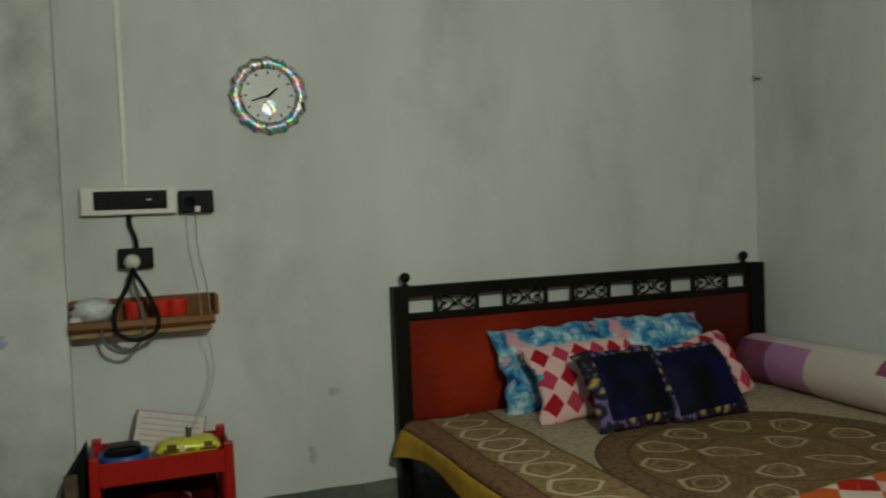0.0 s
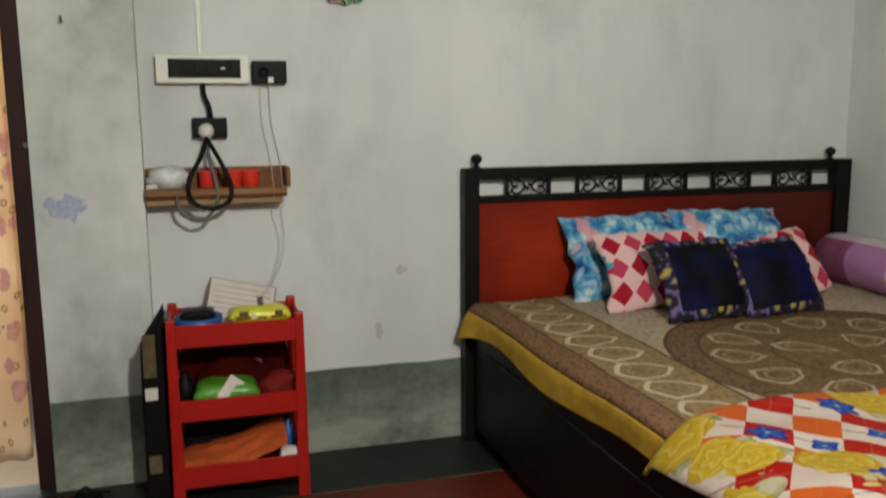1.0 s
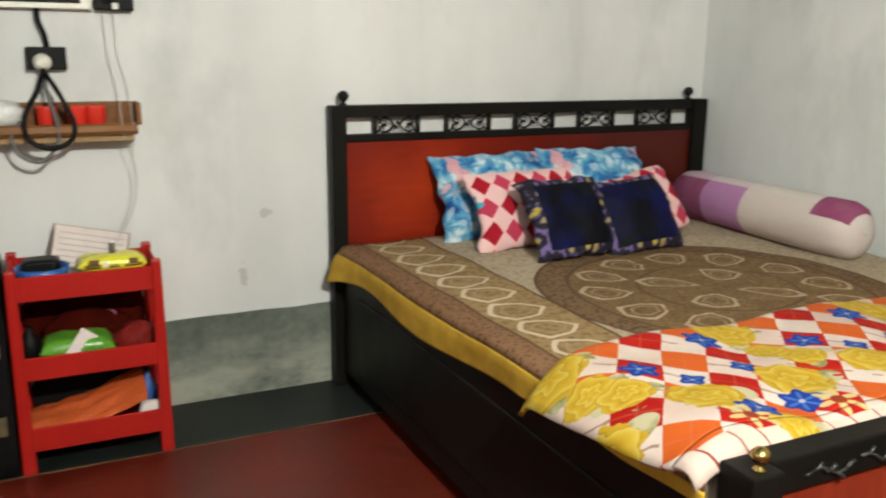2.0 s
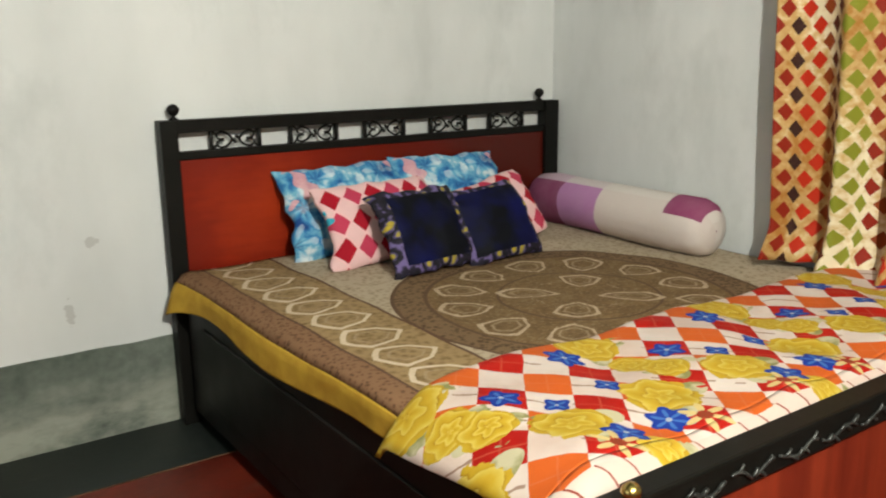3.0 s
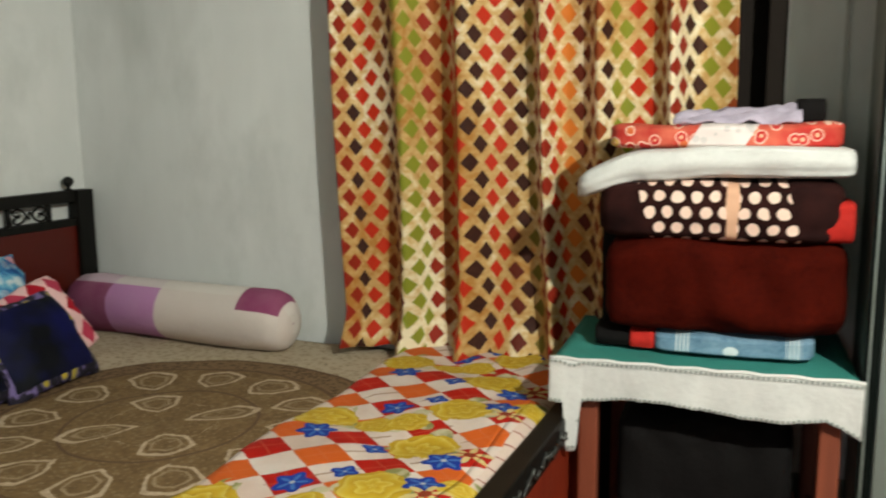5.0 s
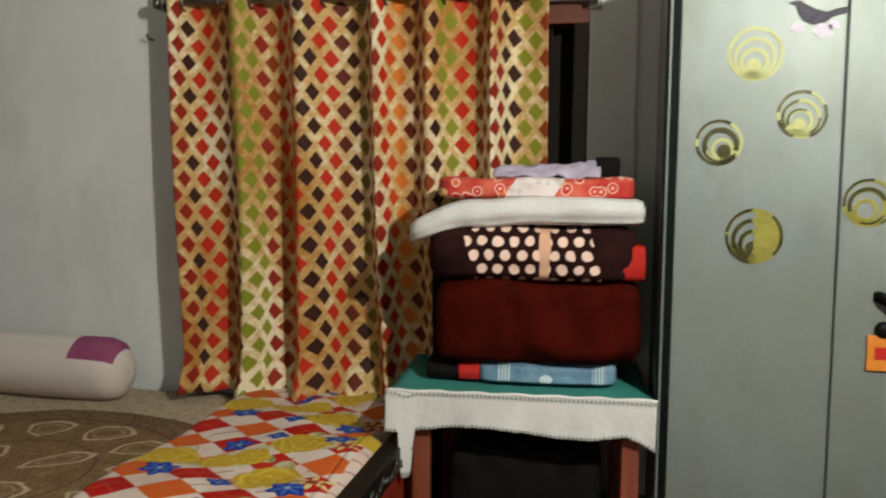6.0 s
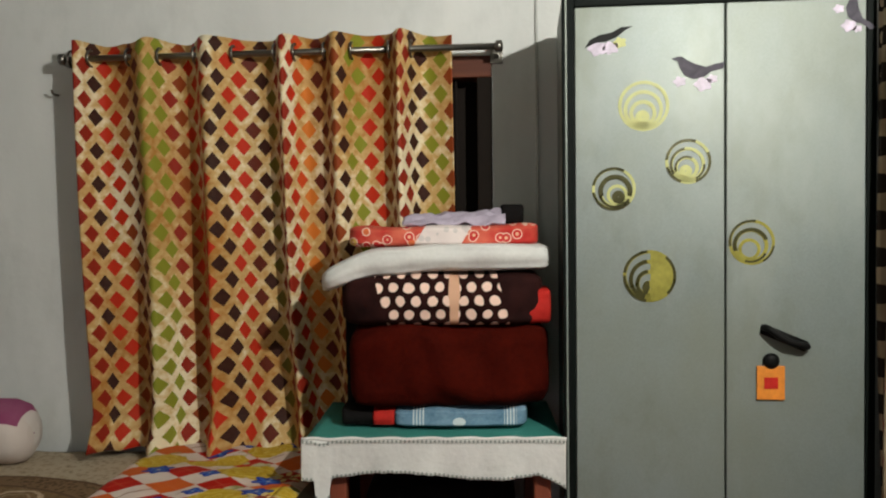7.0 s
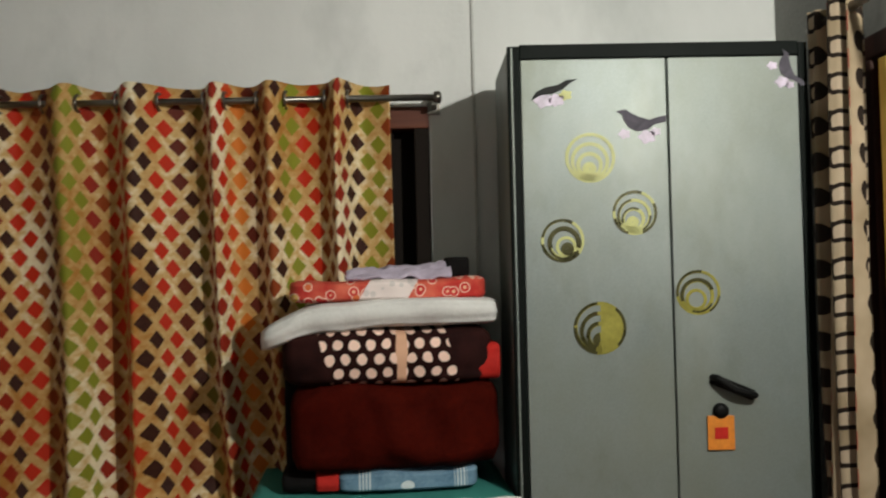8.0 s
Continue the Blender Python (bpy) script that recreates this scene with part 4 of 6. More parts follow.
for (a0, a1), (b0, b1) in zip(HOLES, HOLES[1:]):
    carving = bmesh.new()
    for x in (a1 + 0.006, b0 - 0.006):
        box(x - 0.006, x + 0.006, -0.05, -0.03, 0.966, 1.032, 0.002, 1, carving)
    mid = (a1 + b0) / 2
    for sx in (-1, 1):
        for sz in (-1, 1):
            scroll = [(mid + sx * 0.048 - sx * (0.034 - 0.024 * i / 14) * math.cos(5.3 * i / 14), -0.042, 0.999 + sz * (0.011 * min(1.0, i / 5) + (0.021 - 0.013 * i / 14) * math.sin(5.3 * i / 14))) for i in range(15)]
            sweep(scroll, 0.0044, 6, carving)
        sweep([(mid + sx * 0.014, -0.042, 0.999), (mid, -0.042, 0.999 + sx * 0.012)], 0.006, 6, carving)
        for sz in (-1, 1):
            sweep([(mid + sx * 0.05, -0.042, 0.999 + sz * 0.028), (mid + sx * 0.052, -0.042, 0.999 + sz * 0.034)], 0.006, 6, carving)
            sweep([(mid + sx * 0.084, -0.042, 0.999 + sz * 0.033), (mid + sx * 0.07, -0.042, 0.999 + sz * 0.018)], 0.004, 6, carving)
    part("carving", carving, BLACK_WOOD, bed, "carved black scrollwork", smooth=True)


def finial(x, y, z, material, s=1.0):
    return part("finial", lathe([(0.018 * s, 0), (0.02 * s, 0.006 * s), (0.009 * s, 0.012 * s), (0.009 * s, 0.018 * s), (0.019 * s, 0.026 * s), (0.026 * s, 0.04 * s), (0.024 * s, 0.052 * s), (0.014 * s, 0.062 * s), (0.003 * s, 0.066 * s)],
                                Matrix.Translation((x, y, z))), material, bed, smooth=True)


finial(-1.731, -0.05, 1.074, BLACK_WOOD, 0.82)
finial(-0.123, -0.05, 1.074, BLACK_WOOD, 0.82)
# sides
part("side_board", box(-1.752, -1.722, -2.04, -0.095, 0.06, 0.5, 0.004), BLACK_WOOD, bed)
part("side_board", box(-0.09, -0.06, -2.04, -0.095, 0.06, 0.5, 0.004), BLACK_WOOD, bed)
part("slat_base", box(-1.722, -0.09, -2.04, -0.095, 0.33, 0.36, 0.004), DARK_WOOD, bed)
side_inlay = bmesh.new()
for y in (-1.05,):
    box(-1.757, -1.751, y - 0.8, y + 0.8, 0.14, 0.4, 0.004, 1, side_inlay)
part("side_moulding", side_inlay, BLACK_WOOD, bed)
# foot end
for x in (-1.75, -0.1):
    part("foot_post", box(x, x + 0.07, -2.12, -2.04, 0, 0.603, 0.005), BLACK_WOOD, bed)
    finial(x + 0.035, -2.095, 0.602, BRASS, 0.65)
part("foot_rail", box(-1.68, -0.1, -2.09, -2.035, 0.538, 0.606, 0.006), BLACK_WOOD, bed)
SILVER = worn("worn_silver_carving", (0.04, 0.04, 0.037), 0.35, 0.2, var=0.95, scale=11)
random.seed(4)
for k in range(11):
    # a worn spray of leaves, its stem running along the rail
    x, y = -1.6 + k * 0.136, -2.091
    carve = bmesh.new()
    stem = [(x + 0.02 * i, y - 0.002, 0.566 + 0.009 * math.sin(i * 1.1 + k) + random.uniform(-0.003, 0.003)) for i in range(7)]
    sweep(curve(stem, 3), 0.0034, 6, carve)
    for i in range(1, 6):
        up = 1 if i % 2 else -1
        a, _, z = stem[i]
        reach = random.uniform(0.01, 0.018)
        sweep(curve([(a, y - 0.002, z), (a + reach * 0.6, y - 0.004, z + up * 0.008), (a + reach, y - 0.002, z + up * random.uniform(0.008, 0.014))], 3), random.uniform(0.0028, 0.0048), 6, carve)
    part("foot_carving", carve, SILVER, bed, "worn carved leaf spray", smooth=True)
part("foot_panel", box(-1.68, -0.1, -2.078, -2.055, 0.1, 0.538, 0.002), FOOT_WOOD, bed, "red-brown wooden panel")
part("foot_bottom_rail", box(-1.68, -0.1, -2.088, -2.04, 0.04, 0.1, 0.004), BLACK_WOOD, bed)

mattress = part("mattress", box(-1.74, -0.045, -2.015, -0.1, 0.361, 0.555, 0.03, 3), WHITE_CLOTH, label="thick mattress under a brown bedspread", category="mattress", smooth=True)


def spread_point(s, t):
    """The bedspread: flat over the mattress, then hanging over the open side."""
    y = -0.1 - t * 1.915
    d = s * 1.84
    head = math.exp(-t * 14)
    wave = rough_noise((d * 1.0, y, 0), 5, 0.006)
    flat = 1.69
    z = 0.562 + wave + 0.004 * math.sin(d * 7 + y * 3)
    if d < flat:
        return (-0.045 - d, y, z)
    k = (d - flat) / (1.84 - flat)
    tuck = min(1.0, max(0.0, (-1.42 - y) / 0.16))
    out = 0.036 + 0.01 * math.sin(y * 7 + 1) * k + 0.05 * head * k - 0.045 * tuck * k
    drop = 0.085 + 0.014 * math.sin(y * 5.5) + 0.05 * head + 0.02 * tuck
    return (-1.735 - out * math.sin(min(1.0, k * 1.8) * math.pi / 2), y, z - 0.012 * min(1, k * 2) - drop * max(0.0, k - 0.2) / 0.8)


spread = thing("bedspread", -0.9, -1.1, 0.556, "brown block-printed cotton bedspread with a yellow hem", "bedspread")
HEM = 1.742 / 1.84
thick(part("printed_cloth", sheet(90, 80, lambda s, t: spread_point(s * HEM, t), lambda s, t: (-0.045 - s * 1.742, -0.1 - t * 1.915)), SHEET, spread, smooth=True), 0.005, 1.0)
thick(part("hem", sheet(14, 80, lambda s, t: spread_point(HEM + s * (1 - HEM), t), lambda s, t: (-1.787 - s * 0.098 - 0.005, -0.1 - t * 1.915)), SHEET, spread, "plain yellow hem", smooth=True), 0.006, 1.0)


def quilt_point(s, t):
    """The folded quilt across the foot end; its corner droops a little over the bed's open side."""
    front = -1.445 - 0.03 * s - 0.03 * s ** 8 + 0.008 * math.sin(s * 17)
    y = front + (-2.032 - front) * t
    edge = math.sin(min(1, t / 0.06) * math.pi / 2) * math.sin(min(1.0, (1 - t) / 0.05 + 0.25) * math.pi / 2)
    d = s * (1.77 - 0.03 * t)
    z = 0.572 + 0.03 * edge + rough_noise((d, y, 2), 7, 0.014) * edge + 0.006 * math.sin(d * 12 + y * 6)
    x = -0.055 - d
    k = max(0.0, (-1.69 - x) / 0.105)
    x += 0.012 * max(0.0, k - 0.8)
    z -= (0.062 - 0.012 * t) * k ** 1.7
    z += 0.03 * max(0.0, s - 0.8) / 0.2 * math.exp(-((t - 1) / 0.09) ** 2)
    z -= 0.02 * max(0.0, (t - 0.93) / 0.07)
    return (x, y, z)


quilt = thing("quilt", -0.9, -1.75, 0.57, "folded quilt printed with red checks, yellow roses and blue flowers", "quilt")
thick(part("cover", sheet(100, 46, lambda s, t: quilt_point(s, t * 0.91), lambda s, t: (-0.055 - s * 1.77, quilt_point(s, t * 0.91)[1])), QUILT, quilt, smooth=True), 0.012, 1.0)
thick(part("edging", sheet(100, 6, lambda s, t: quilt_point(s, 0.91 + t * 0.09), lambda s, t: (-0.055 - s * 1.77, quilt_point(s, 0.91 + t * 0.09)[1])), QUILT, quilt, "pale striped edging", smooth=True), 0.012, 1.0)


def lean(x, y, z, back, turn=0.0, tilt=0.0):
    """The pose of a pillow whose lower edge's middle rests at (x, y, z) and whose top leans back by that many degrees."""
    return Matrix.Translation((x, y, z)) @ Matrix.Rotation(radians(turn), 4, "Z") @ Matrix.Rotation(radians(90 - back), 4, "X") @ Matrix.Rotation(radians(tilt), 4, "Z")


def pillow(name, x, y, w, h, d, back, turn, tilt, material, label, category, seed):
    m = lean(x, y, 0.572, back, turn, tilt) @ Matrix.Translation((0, h / 2, 0))
    return part(name, cushion(w, h, d, m, 0.006, seed), material, label=label, category=category, group="pillows on the bed", smooth=True)


pillow("pillow", -1.14, -0.235, 0.52, 0.345, 0.1, 24, 2, 1, BLUE, "blue floral cotton pillow leaning on the headboard", "pillow", 1)
pillow("pillow", -0.68, -0.235, 0.5, 0.35, 0.1, 24, -2, -1, BLUE, "blue floral cotton pillow leaning on the headboard", "pillow", 5)
pillow("pillow", -1.1, -0.43, 0.5, 0.31, 0.1, 30, 3, 0, CHECK, "red and pink checked cotton pillow", "pillow", 9)
pillow("pillow", -0.66, -0.48, 0.48, 0.28, 0.1, 34, -6, 13, CHECK, "red and pink checked cotton pillow", "pillow", 14)
pillow("cushion", -1.06, -0.64, 0.36, 0.31, 0.08, 32, 5, 0, CUSHION, "navy velvet cushion with a floral border", "cushion", 20)
pillow("cushion", -0.77, -0.65, 0.33, 0.3, 0.08, 34, -4, 5, CUSHION, "navy velvet cushion with a floral border", "cushion", 27)


def bolster(first, last):
    """A stretch of the round bolster along the east wall: UV v runs from the headboard end, u goes round."""
    bm = bmesh.new()
    layer = bm.loops.layers.uv.new("UVMap")
    prof = [(-0.002, 0.002), (0.01, 0.07), (0.04, 0.1), (0.12, 0.108), (0.3, 0.104), (0.5, 0.106), (0.7, 0.105), (0.85, 0.107), (0.93, 0.103), (0.97, 0.092), (0.992, 0.068), (1.004, 0.034), (1.007, 0.003)]
    prof = prof[first:last]
    n, rows = 28, []
    a0, a1 = Vector((-0.165, -0.115, 0.672)), Vector((-0.185, -1.06, 0.665))
    axis = (a1 - a0).normalized()
    side, up = axis.cross(Vector((0, 0, 1))).normalized(), Vector((0, 0, 1))
    for s, r in prof:
        c = a0.lerp(a1, s)
        row = []
        for k in range(n + 1):
            a = 2 * math.pi * k / n - math.pi / 2
            rr = r * (1 + 0.1 * noise.noise(Vector((s * 6, math.cos(a), math.sin(a)))) + 0.02 * noise.noise(Vector((s * 30, 3 * math.cos(a), 3 * math.sin(a)))))
            row.append((c + side * (rr * math.cos(a)) + up * (rr * math.sin(a)), (k / n, s)))
        rows.append([(bm.verts.new(p), uv) for p, uv in row])
    for a, b in zip(rows, rows[1:]):
        for k in range(n):
            q = [a[k], a[k + 1], b[k + 1], b[k]]
            f = bm.faces.new([v for v, _ in q])
            for loop, (_, c) in zip(f.loops, q):
                loop[layer].uv = c
    if first == 0:
        bm.faces.new([v for v, _ in rows[0][:-1]])
    else:
        bm.faces.new([v for v, _ in rows[-1][:-1]][::-1])
    bmesh.ops.remove_doubles(bm, verts=bm.verts[:], dist=0.0005)
    bmesh.ops.recalc_face_normals(bm, faces=bm.faces[:])
    return bm


bol = thing("bolster", -0.175, -0.59, 0.565, "round bolster in plum, violet and beige lying by the wall", "bolster")
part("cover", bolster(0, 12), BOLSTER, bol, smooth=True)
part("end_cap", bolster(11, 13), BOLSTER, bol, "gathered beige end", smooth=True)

# ---- window curtain ----
rod = thing("curtain_rod", -0.08, -1.85, 1.876, "dull metal curtain rod on wall brackets", "curtain rod")
part("rod", sweep([(-0.08, -1.137, 1.876), (-0.08, -2.56, 1.876)], 0.0105, 12), CHROME, rod, smooth=True)
for y in (-1.132, -2.565):
    part("end_cap", lathe([(0.013, -0.012), (0.019, -0.008), (0.019, 0.008), (0.01, 0.013)], Matrix.Translation((-0.08, y, 1.876)) @ Matrix.Rotation(radians(90), 4, "X"), 14), CHROME, rod, smooth=True)
for y in (-1.147, -2.555):
    part("bracket", slabs([(-0.08, 0, y - 0.008, y + 0.008, 1.852, 1.866), (-0.008, 0, y - 0.02, y + 0.02, 1.835, 1.9)], 0.002), CHROME, rod)


def drape(x0, x1, z0, z1, y, folds, amp, width, flare=0.0, phase=0.0, seed=0.0):
    """A curtain across a doorway, hanging in loose uneven folds along x."""
    def place(s, t):
        a = 2 * math.pi * (folds * s + 0.17 * math.sin(s * 11 + seed) + 0.09 * math.sin(s * 23 + 2 * seed)) + phase + 1.5 * t * noise.noise(Vector((s * 3.5, 3.3, seed)))
        soft = amp * (0.85 + 0.55 * t - 0.7 * t * t) * (1 + 0.75 * noise.noise(Vector((s * 8, t * 1.5, seed))))
        off = math.sin(a) * soft + soft * math.sin(2 * a + t * 4 + seed) * (0.12 + 0.28 * t) + soft * 0.2 * math.sin(3 * a + t * 3) * t
        along = x0 + (x1 - x0) * s + 0.2 * soft * math.cos(a) + flare * t * (s - 0.5) + 0.012 * math.sin(t * 5 + s * 9) * t
        return (along, y + off, z1 + (z0 - z1) * t + 0.012 * noise.noise(Vector((s * 14, t, seed))) + 0.006 * math.cos(a) * (1 - t))
    return sheet(int(folds * 22), 40, place, lambda s, t: (s * width, (1 - t) * (z1 - z0)))


def fold_angle(s):
    """The wave of the eyelet curtain: six uneven folds across its width."""
    return 2 * math.pi * (6 * s + 0.13 * math.sin(s * 9.0) + 0.07 * math.sin(s * 21)) + 2.4


def curtain_point(s, t):
    a = fold_angle(s) + 1.3 * t * noise.noise(Vector((s * 2.6, 3.3, 0.4)))
    amp = (0.05 - 0.012 * t) * (1 + 0.5 * noise.noise(Vector((s * 6, t * 1.2, 0.7))))
    off = amp * (math.sin(a) + 0.34 * math.sin(2 * a + 2.0 * t + 0.6) * (0.4 + 0.8 * t)) + 0.012 * t * noise.noise(Vector((s * 22, t * 2.0, 1.7)))
    off -= (0.05 + 0.03 * noise.noise(Vector((s * 9, 0.5, 4.0)))) * max(0.0, t - 0.92) / 0.08
    off += 0.055 * max(0.0, 1 - s / 0.04) ** 0.7
    y = -1.138 - 1.272 * s - t ** 1.3 * (0.04 * (1 - s) + 0.05 * math.sin(math.pi * s)) + 0.16 * amp * math.cos(a) + 0.01 * math.sin(t * 5 + s * 9) * t
    z = 1.925 - 1.33 * t + 0.012 * noise.noise(Vector((s * 14, t, 0.2))) + 0.005 * math.cos(a) * (1 - t)
    return (-0.082 + off, y, z)


# the width of the flat cloth up to each step
STEPS = 240
WIDTHS = [0.0]
for k in range(STEPS):
    p, q = curtain_point(k / STEPS, 0.3), curtain_point((k + 1) / STEPS, 0.3)
    WIDTHS.append(WIDTHS[-1] + math.hypot(q[0] - p[0], q[1] - p[1]))

cur = thing("window_curtain", -0.08, -1.8, 0.6, "satin eyelet curtain printed with red, brown and green diamonds", "curtain")
thick(part("cloth", sheet(STEPS, 56, curtain_point, lambda s, t: (WIDTHS[round(s * STEPS)], (1 - t) * 1.33)), DIAMOND, cur, smooth=True), 0.002)
for k in range(600):
    if math.floor(fold_angle(k / 600) / math.pi) != math.floor(fold_angle((k + 1) / 600) / math.pi):
        y = curtain_point((k + 0.5) / 600, 0.04)[1]
        ring = [(-0.08 + 0.026 * math.cos(t), y, 1.876 + 0.026 * math.sin(t)) for t in (2 * math.pi * i / 16 for i in range(16))]
        part("eyelet", sweep(ring, 0.0045, 6, None, True), CHROME, cur, "metal eyelet", smooth=True)

# ---- table with its cloths and the pile ----
STANDING = set(scene.objects)
TX0, TX1, TY0, TY1, TZ = -0.545, -0.075, -2.735, -2.06, 0.742
table = thing("side_table", -0.3, -2.4, 0, "red-brown wooden table standing at the bed's foot", "table")
part("tabletop", box(TX0, TX1, TY0, TY1, TZ - 0.025, TZ, 0.004), TABLE_WOOD, table)
for x, north in ((TX0 + 0.015, TY1 - 0.1), (TX1 - 0.06, TY1 - 0.13)):
    for y in (TY0 + 0.025, north):
        part("leg", box(x, x + 0.045, y, y + 0.045, 0, TZ - 0.025, 0.004), TABLE_WOOD, table)
for b in ((TX0 + 0.06, TX1 - 0.06, TY0 + 0.035, TY0 + 0.055), (TX0 + 0.06, TX1 - 0.06, TY1 - 0.13, TY1 - 0.11), (TX0 + 0.025, TX0 + 0.045, TY0 + 0.07, TY1 - 0.082), (TX1 - 0.05, TX1 - 0.03, TY0 + 0.07, TY1 - 0.13)):
    part("apron", box(*b, TZ - 0.075, TZ - 0.026, 0.003), TABLE_WOOD, table)
for b in ((TX0 + 0.06, TX1 - 0.06, TY1 - 0.13, TY1 - 0.11), (TX0 + 0.06, TX1 - 0.06, TY0 + 0.035, TY0 + 0.055)):
    part("stretcher", box(*b, 0.26, 0.3, 0.003), TABLE_WOOD, table)
part("shelf", box(TX0 + 0.06, TX1 - 0.05, TY0 + 0.08, TY1 - 0.14, 0.26, 0.3, 0.003), TABLE_WOOD, table)

# dark box and cloth bulk added to fill the black shade under the table
trunk = thing("under_table_filler", -0.25, -2.4, 0, "dark box added to fill the shade under the table", "trunk")
part("filler_body", box(-0.44, -0.08, -2.64, -2.16, 0.0, 0.2, 0.01), DARK_TRIM, trunk)
part("filler_lid", box(-0.446, -0.075, -2.645, -2.155, 0.202, 0.255, 0.01), DARK_TRIM, trunk)
part("dark_filler", folded(-0.46, -0.19, -2.62, -2.2, 0.3, 0.6, 3, 0.03, 31.0), BLACK_CLOTH, label="dark cloth bulk added to fill the shade under the table", category="bag")


def cloth_top(s, t):
    return (TX1 + 0.01 + (TX0 - 0.012 - TX1 - 0.01) * s, TY0 - 0.006 + (TY1 - TY0 + 0.014) * t, TZ + 0.007 + rough_noise((s, t, 5), 5, 0.003))


thick(part("table_cover", sheet(24, 30, cloth_top), TEAL_CLOTH, label="teal woven cover spread over the table", category="table cover", smooth=True), 0.004, 1.0)


def lace_hang(s, t):
    """The white cloth's hanging front, longer at the bed's side."""
    y = TY1 + 0.015 + (TY0 - 0.012 - TY1 - 0.015) * s
    corner = max(0.0, min(1.0, (s - 0.05) / 0.012, (0.11 - s) / 0.012))
    low = 0.1 + 0.01 * math.cos(s * 9) + 0.125 * corner + 0.045 * max(0.0, (s - 0.9) / 0.1) + 0.003 * noise.noise(Vector((s * 40, 2, 0)))
    x = TX0 - 0.016 - 0.005 * math.sin(s * 17 + 1) * t - 0.0025 * math.sin(s * 43) * t - 0.004 * corner * t
    return (x, y, TZ + 0.013 - low * t)


lace = thing("white_runner", TX0 - 0.01, -2.4, TZ, "white cotton runner with a stitched hem hanging over the table's edge", "table cloth")
thick(part("hanging_front", sheet(140, 18, lace_hang), WHITE_CLOTH, lace, smooth=True), 0.003)
part("folded_edge", sweep(curve([(TX0 - 0.014, TY1 + 0.014 - (TY1 - TY0 + 0.027) * k / 20, TZ + 0.013 + 0.002 * math.sin(k * 2.1)) for k in range(21)], 3), 0.005, 8), WHITE_CLOTH, lace, smooth=True)
stitch = bmesh.new()
for k in range(62):
    s = (k + 0.5) / 62
    for t in (0.06, 0.95):
        x, y, z = lace_hang(s, t)
        box(x - 0.0055, x - 0.002, y - 0.0026, y + 0.0026, z - 0.0035, z + 0.0035, 0, 1, stitch)
part("stitching", stitch, worn("dark_thread", (0.3, 0.32, 0.3), 0.9), lace, "row of dark stitches", kind="stuff")

Z = TZ + 0.011
part("blue_towel", folded(-0.45, -0.15, -2.655, -2.28, Z, Z + 0.06, 3, 0.012, 2.0), BLUE_CLOTH, label="folded faded blue cloth lying on the table", category="folded cloth")
part("black_bag", folded(-0.42, -0.16, -2.24, -2.13, Z, Z + 0.045, 2, 0.014, 4.0), BLACK_CLOTH, label="crumpled black cloth bag on the table", category="bag")
part("black_shawl", folded(-0.34, -0.12, -2.21, -2.135, Z + 0.03, Z + 0.4, 2, 0.05, 5.0), BLACK_CLOTH, label="black shawl hanging down beside the pile", category="shawl")
part("red_cloth", folded(-0.43, -0.2, -2.285, -2.22, Z + 0.002, Z + 0.05, 2, 0.012, 6.0), RED_CLOTH, label="small folded bright red cloth", category="folded cloth")
part("maroon_blanket", folded(-0.47, -0.13, -2.715, -2.16, Z + 0.055, Z + 0.295, 3, 0.035, 8.0), MAROON_CLOTH, label="thick folded maroon blanket in the pile", category="blanket")
part("dotted_blanket", folded(-0.475, -0.14, -2.7, -2.14, Z + 0.285, Z + 0.435, 2, 0.014, 11.0, -0.09), DOTS, label="dark brown blanket with pale dots, folded", category="blanket")
part("red_blanket_end", folded(-0.458, -0.3, -2.722, -2.655, Z + 0.29, Z + 0.395, 2, 0.012, 12.0), RED_CLOTH, label="red end of a folded blanket tucked into the pile", category="blanket")


def white_fold():
    bm = folded(-0.47, -0.13, -2.722, -2.085, Z + 0.425, Z + 0.505, 2, 0.016, 14.0)
    for v in bm.verts:
        k = max(0.0, (v.co.y + 2.26) / 0.18)
        v.co.z -= 0.055 * k ** 1.6
        v.co.z += 0.012 * max(0, min(1, (-2.3 - v.co.y) / 0.1))
    return bm


part("white_quilt", white_fold(), WHITE_CLOTH, label="folded white cotton quilt on the pile", category="quilt")
part("printed_cloth", folded(-0.44, -0.17, -2.69, -2.16, Z + 0.505, Z + 0.568, 3, 0.016, 17.0), PATCH, label="folded red cloth with pale printed patches", category="folded cloth")


def scarf_point(s, t):
    x, y = -0.4 + 0.18 * t, -2.31 - 0.29 * s
    z = Z + 0.572 + 0.035 * (0.4 + 0.6 * s) * abs(math.sin(t * math.pi)) ** 0.7 + rough_noise((s, t * 2, 9), 6, 0.02)
    return (x, y, z)


thick(part("lilac_scarf", sheet(36, 24, scarf_point), LILAC_CLOTH, label="crumpled lilac scarf lying on top of the pile", category="scarf", smooth=True), 0.008, -1.0)
part("dark_pouch", folded(-0.36, -0.25, -2.655, -2.59, Z + 0.565, Z + 0.625, 2, 0.016, 21.0), BLACK_CLOTH, label="small dark cloth pouch on top of the pile", category="pouch")

# the table stands a little askew, with all that lies on and under it
ASKEW = Matrix.Translation((TX0, TY1, 0)) @ Matrix.Rotation(radians(4), 4, "Z") @ Matrix.Translation((-TX0, -TY1, 0))
for ob in [o for o in scene.objects if o.parent is None and o not in STANDING]:
    ob.matrix_world = ASKEW @ PLACE[ob.name]

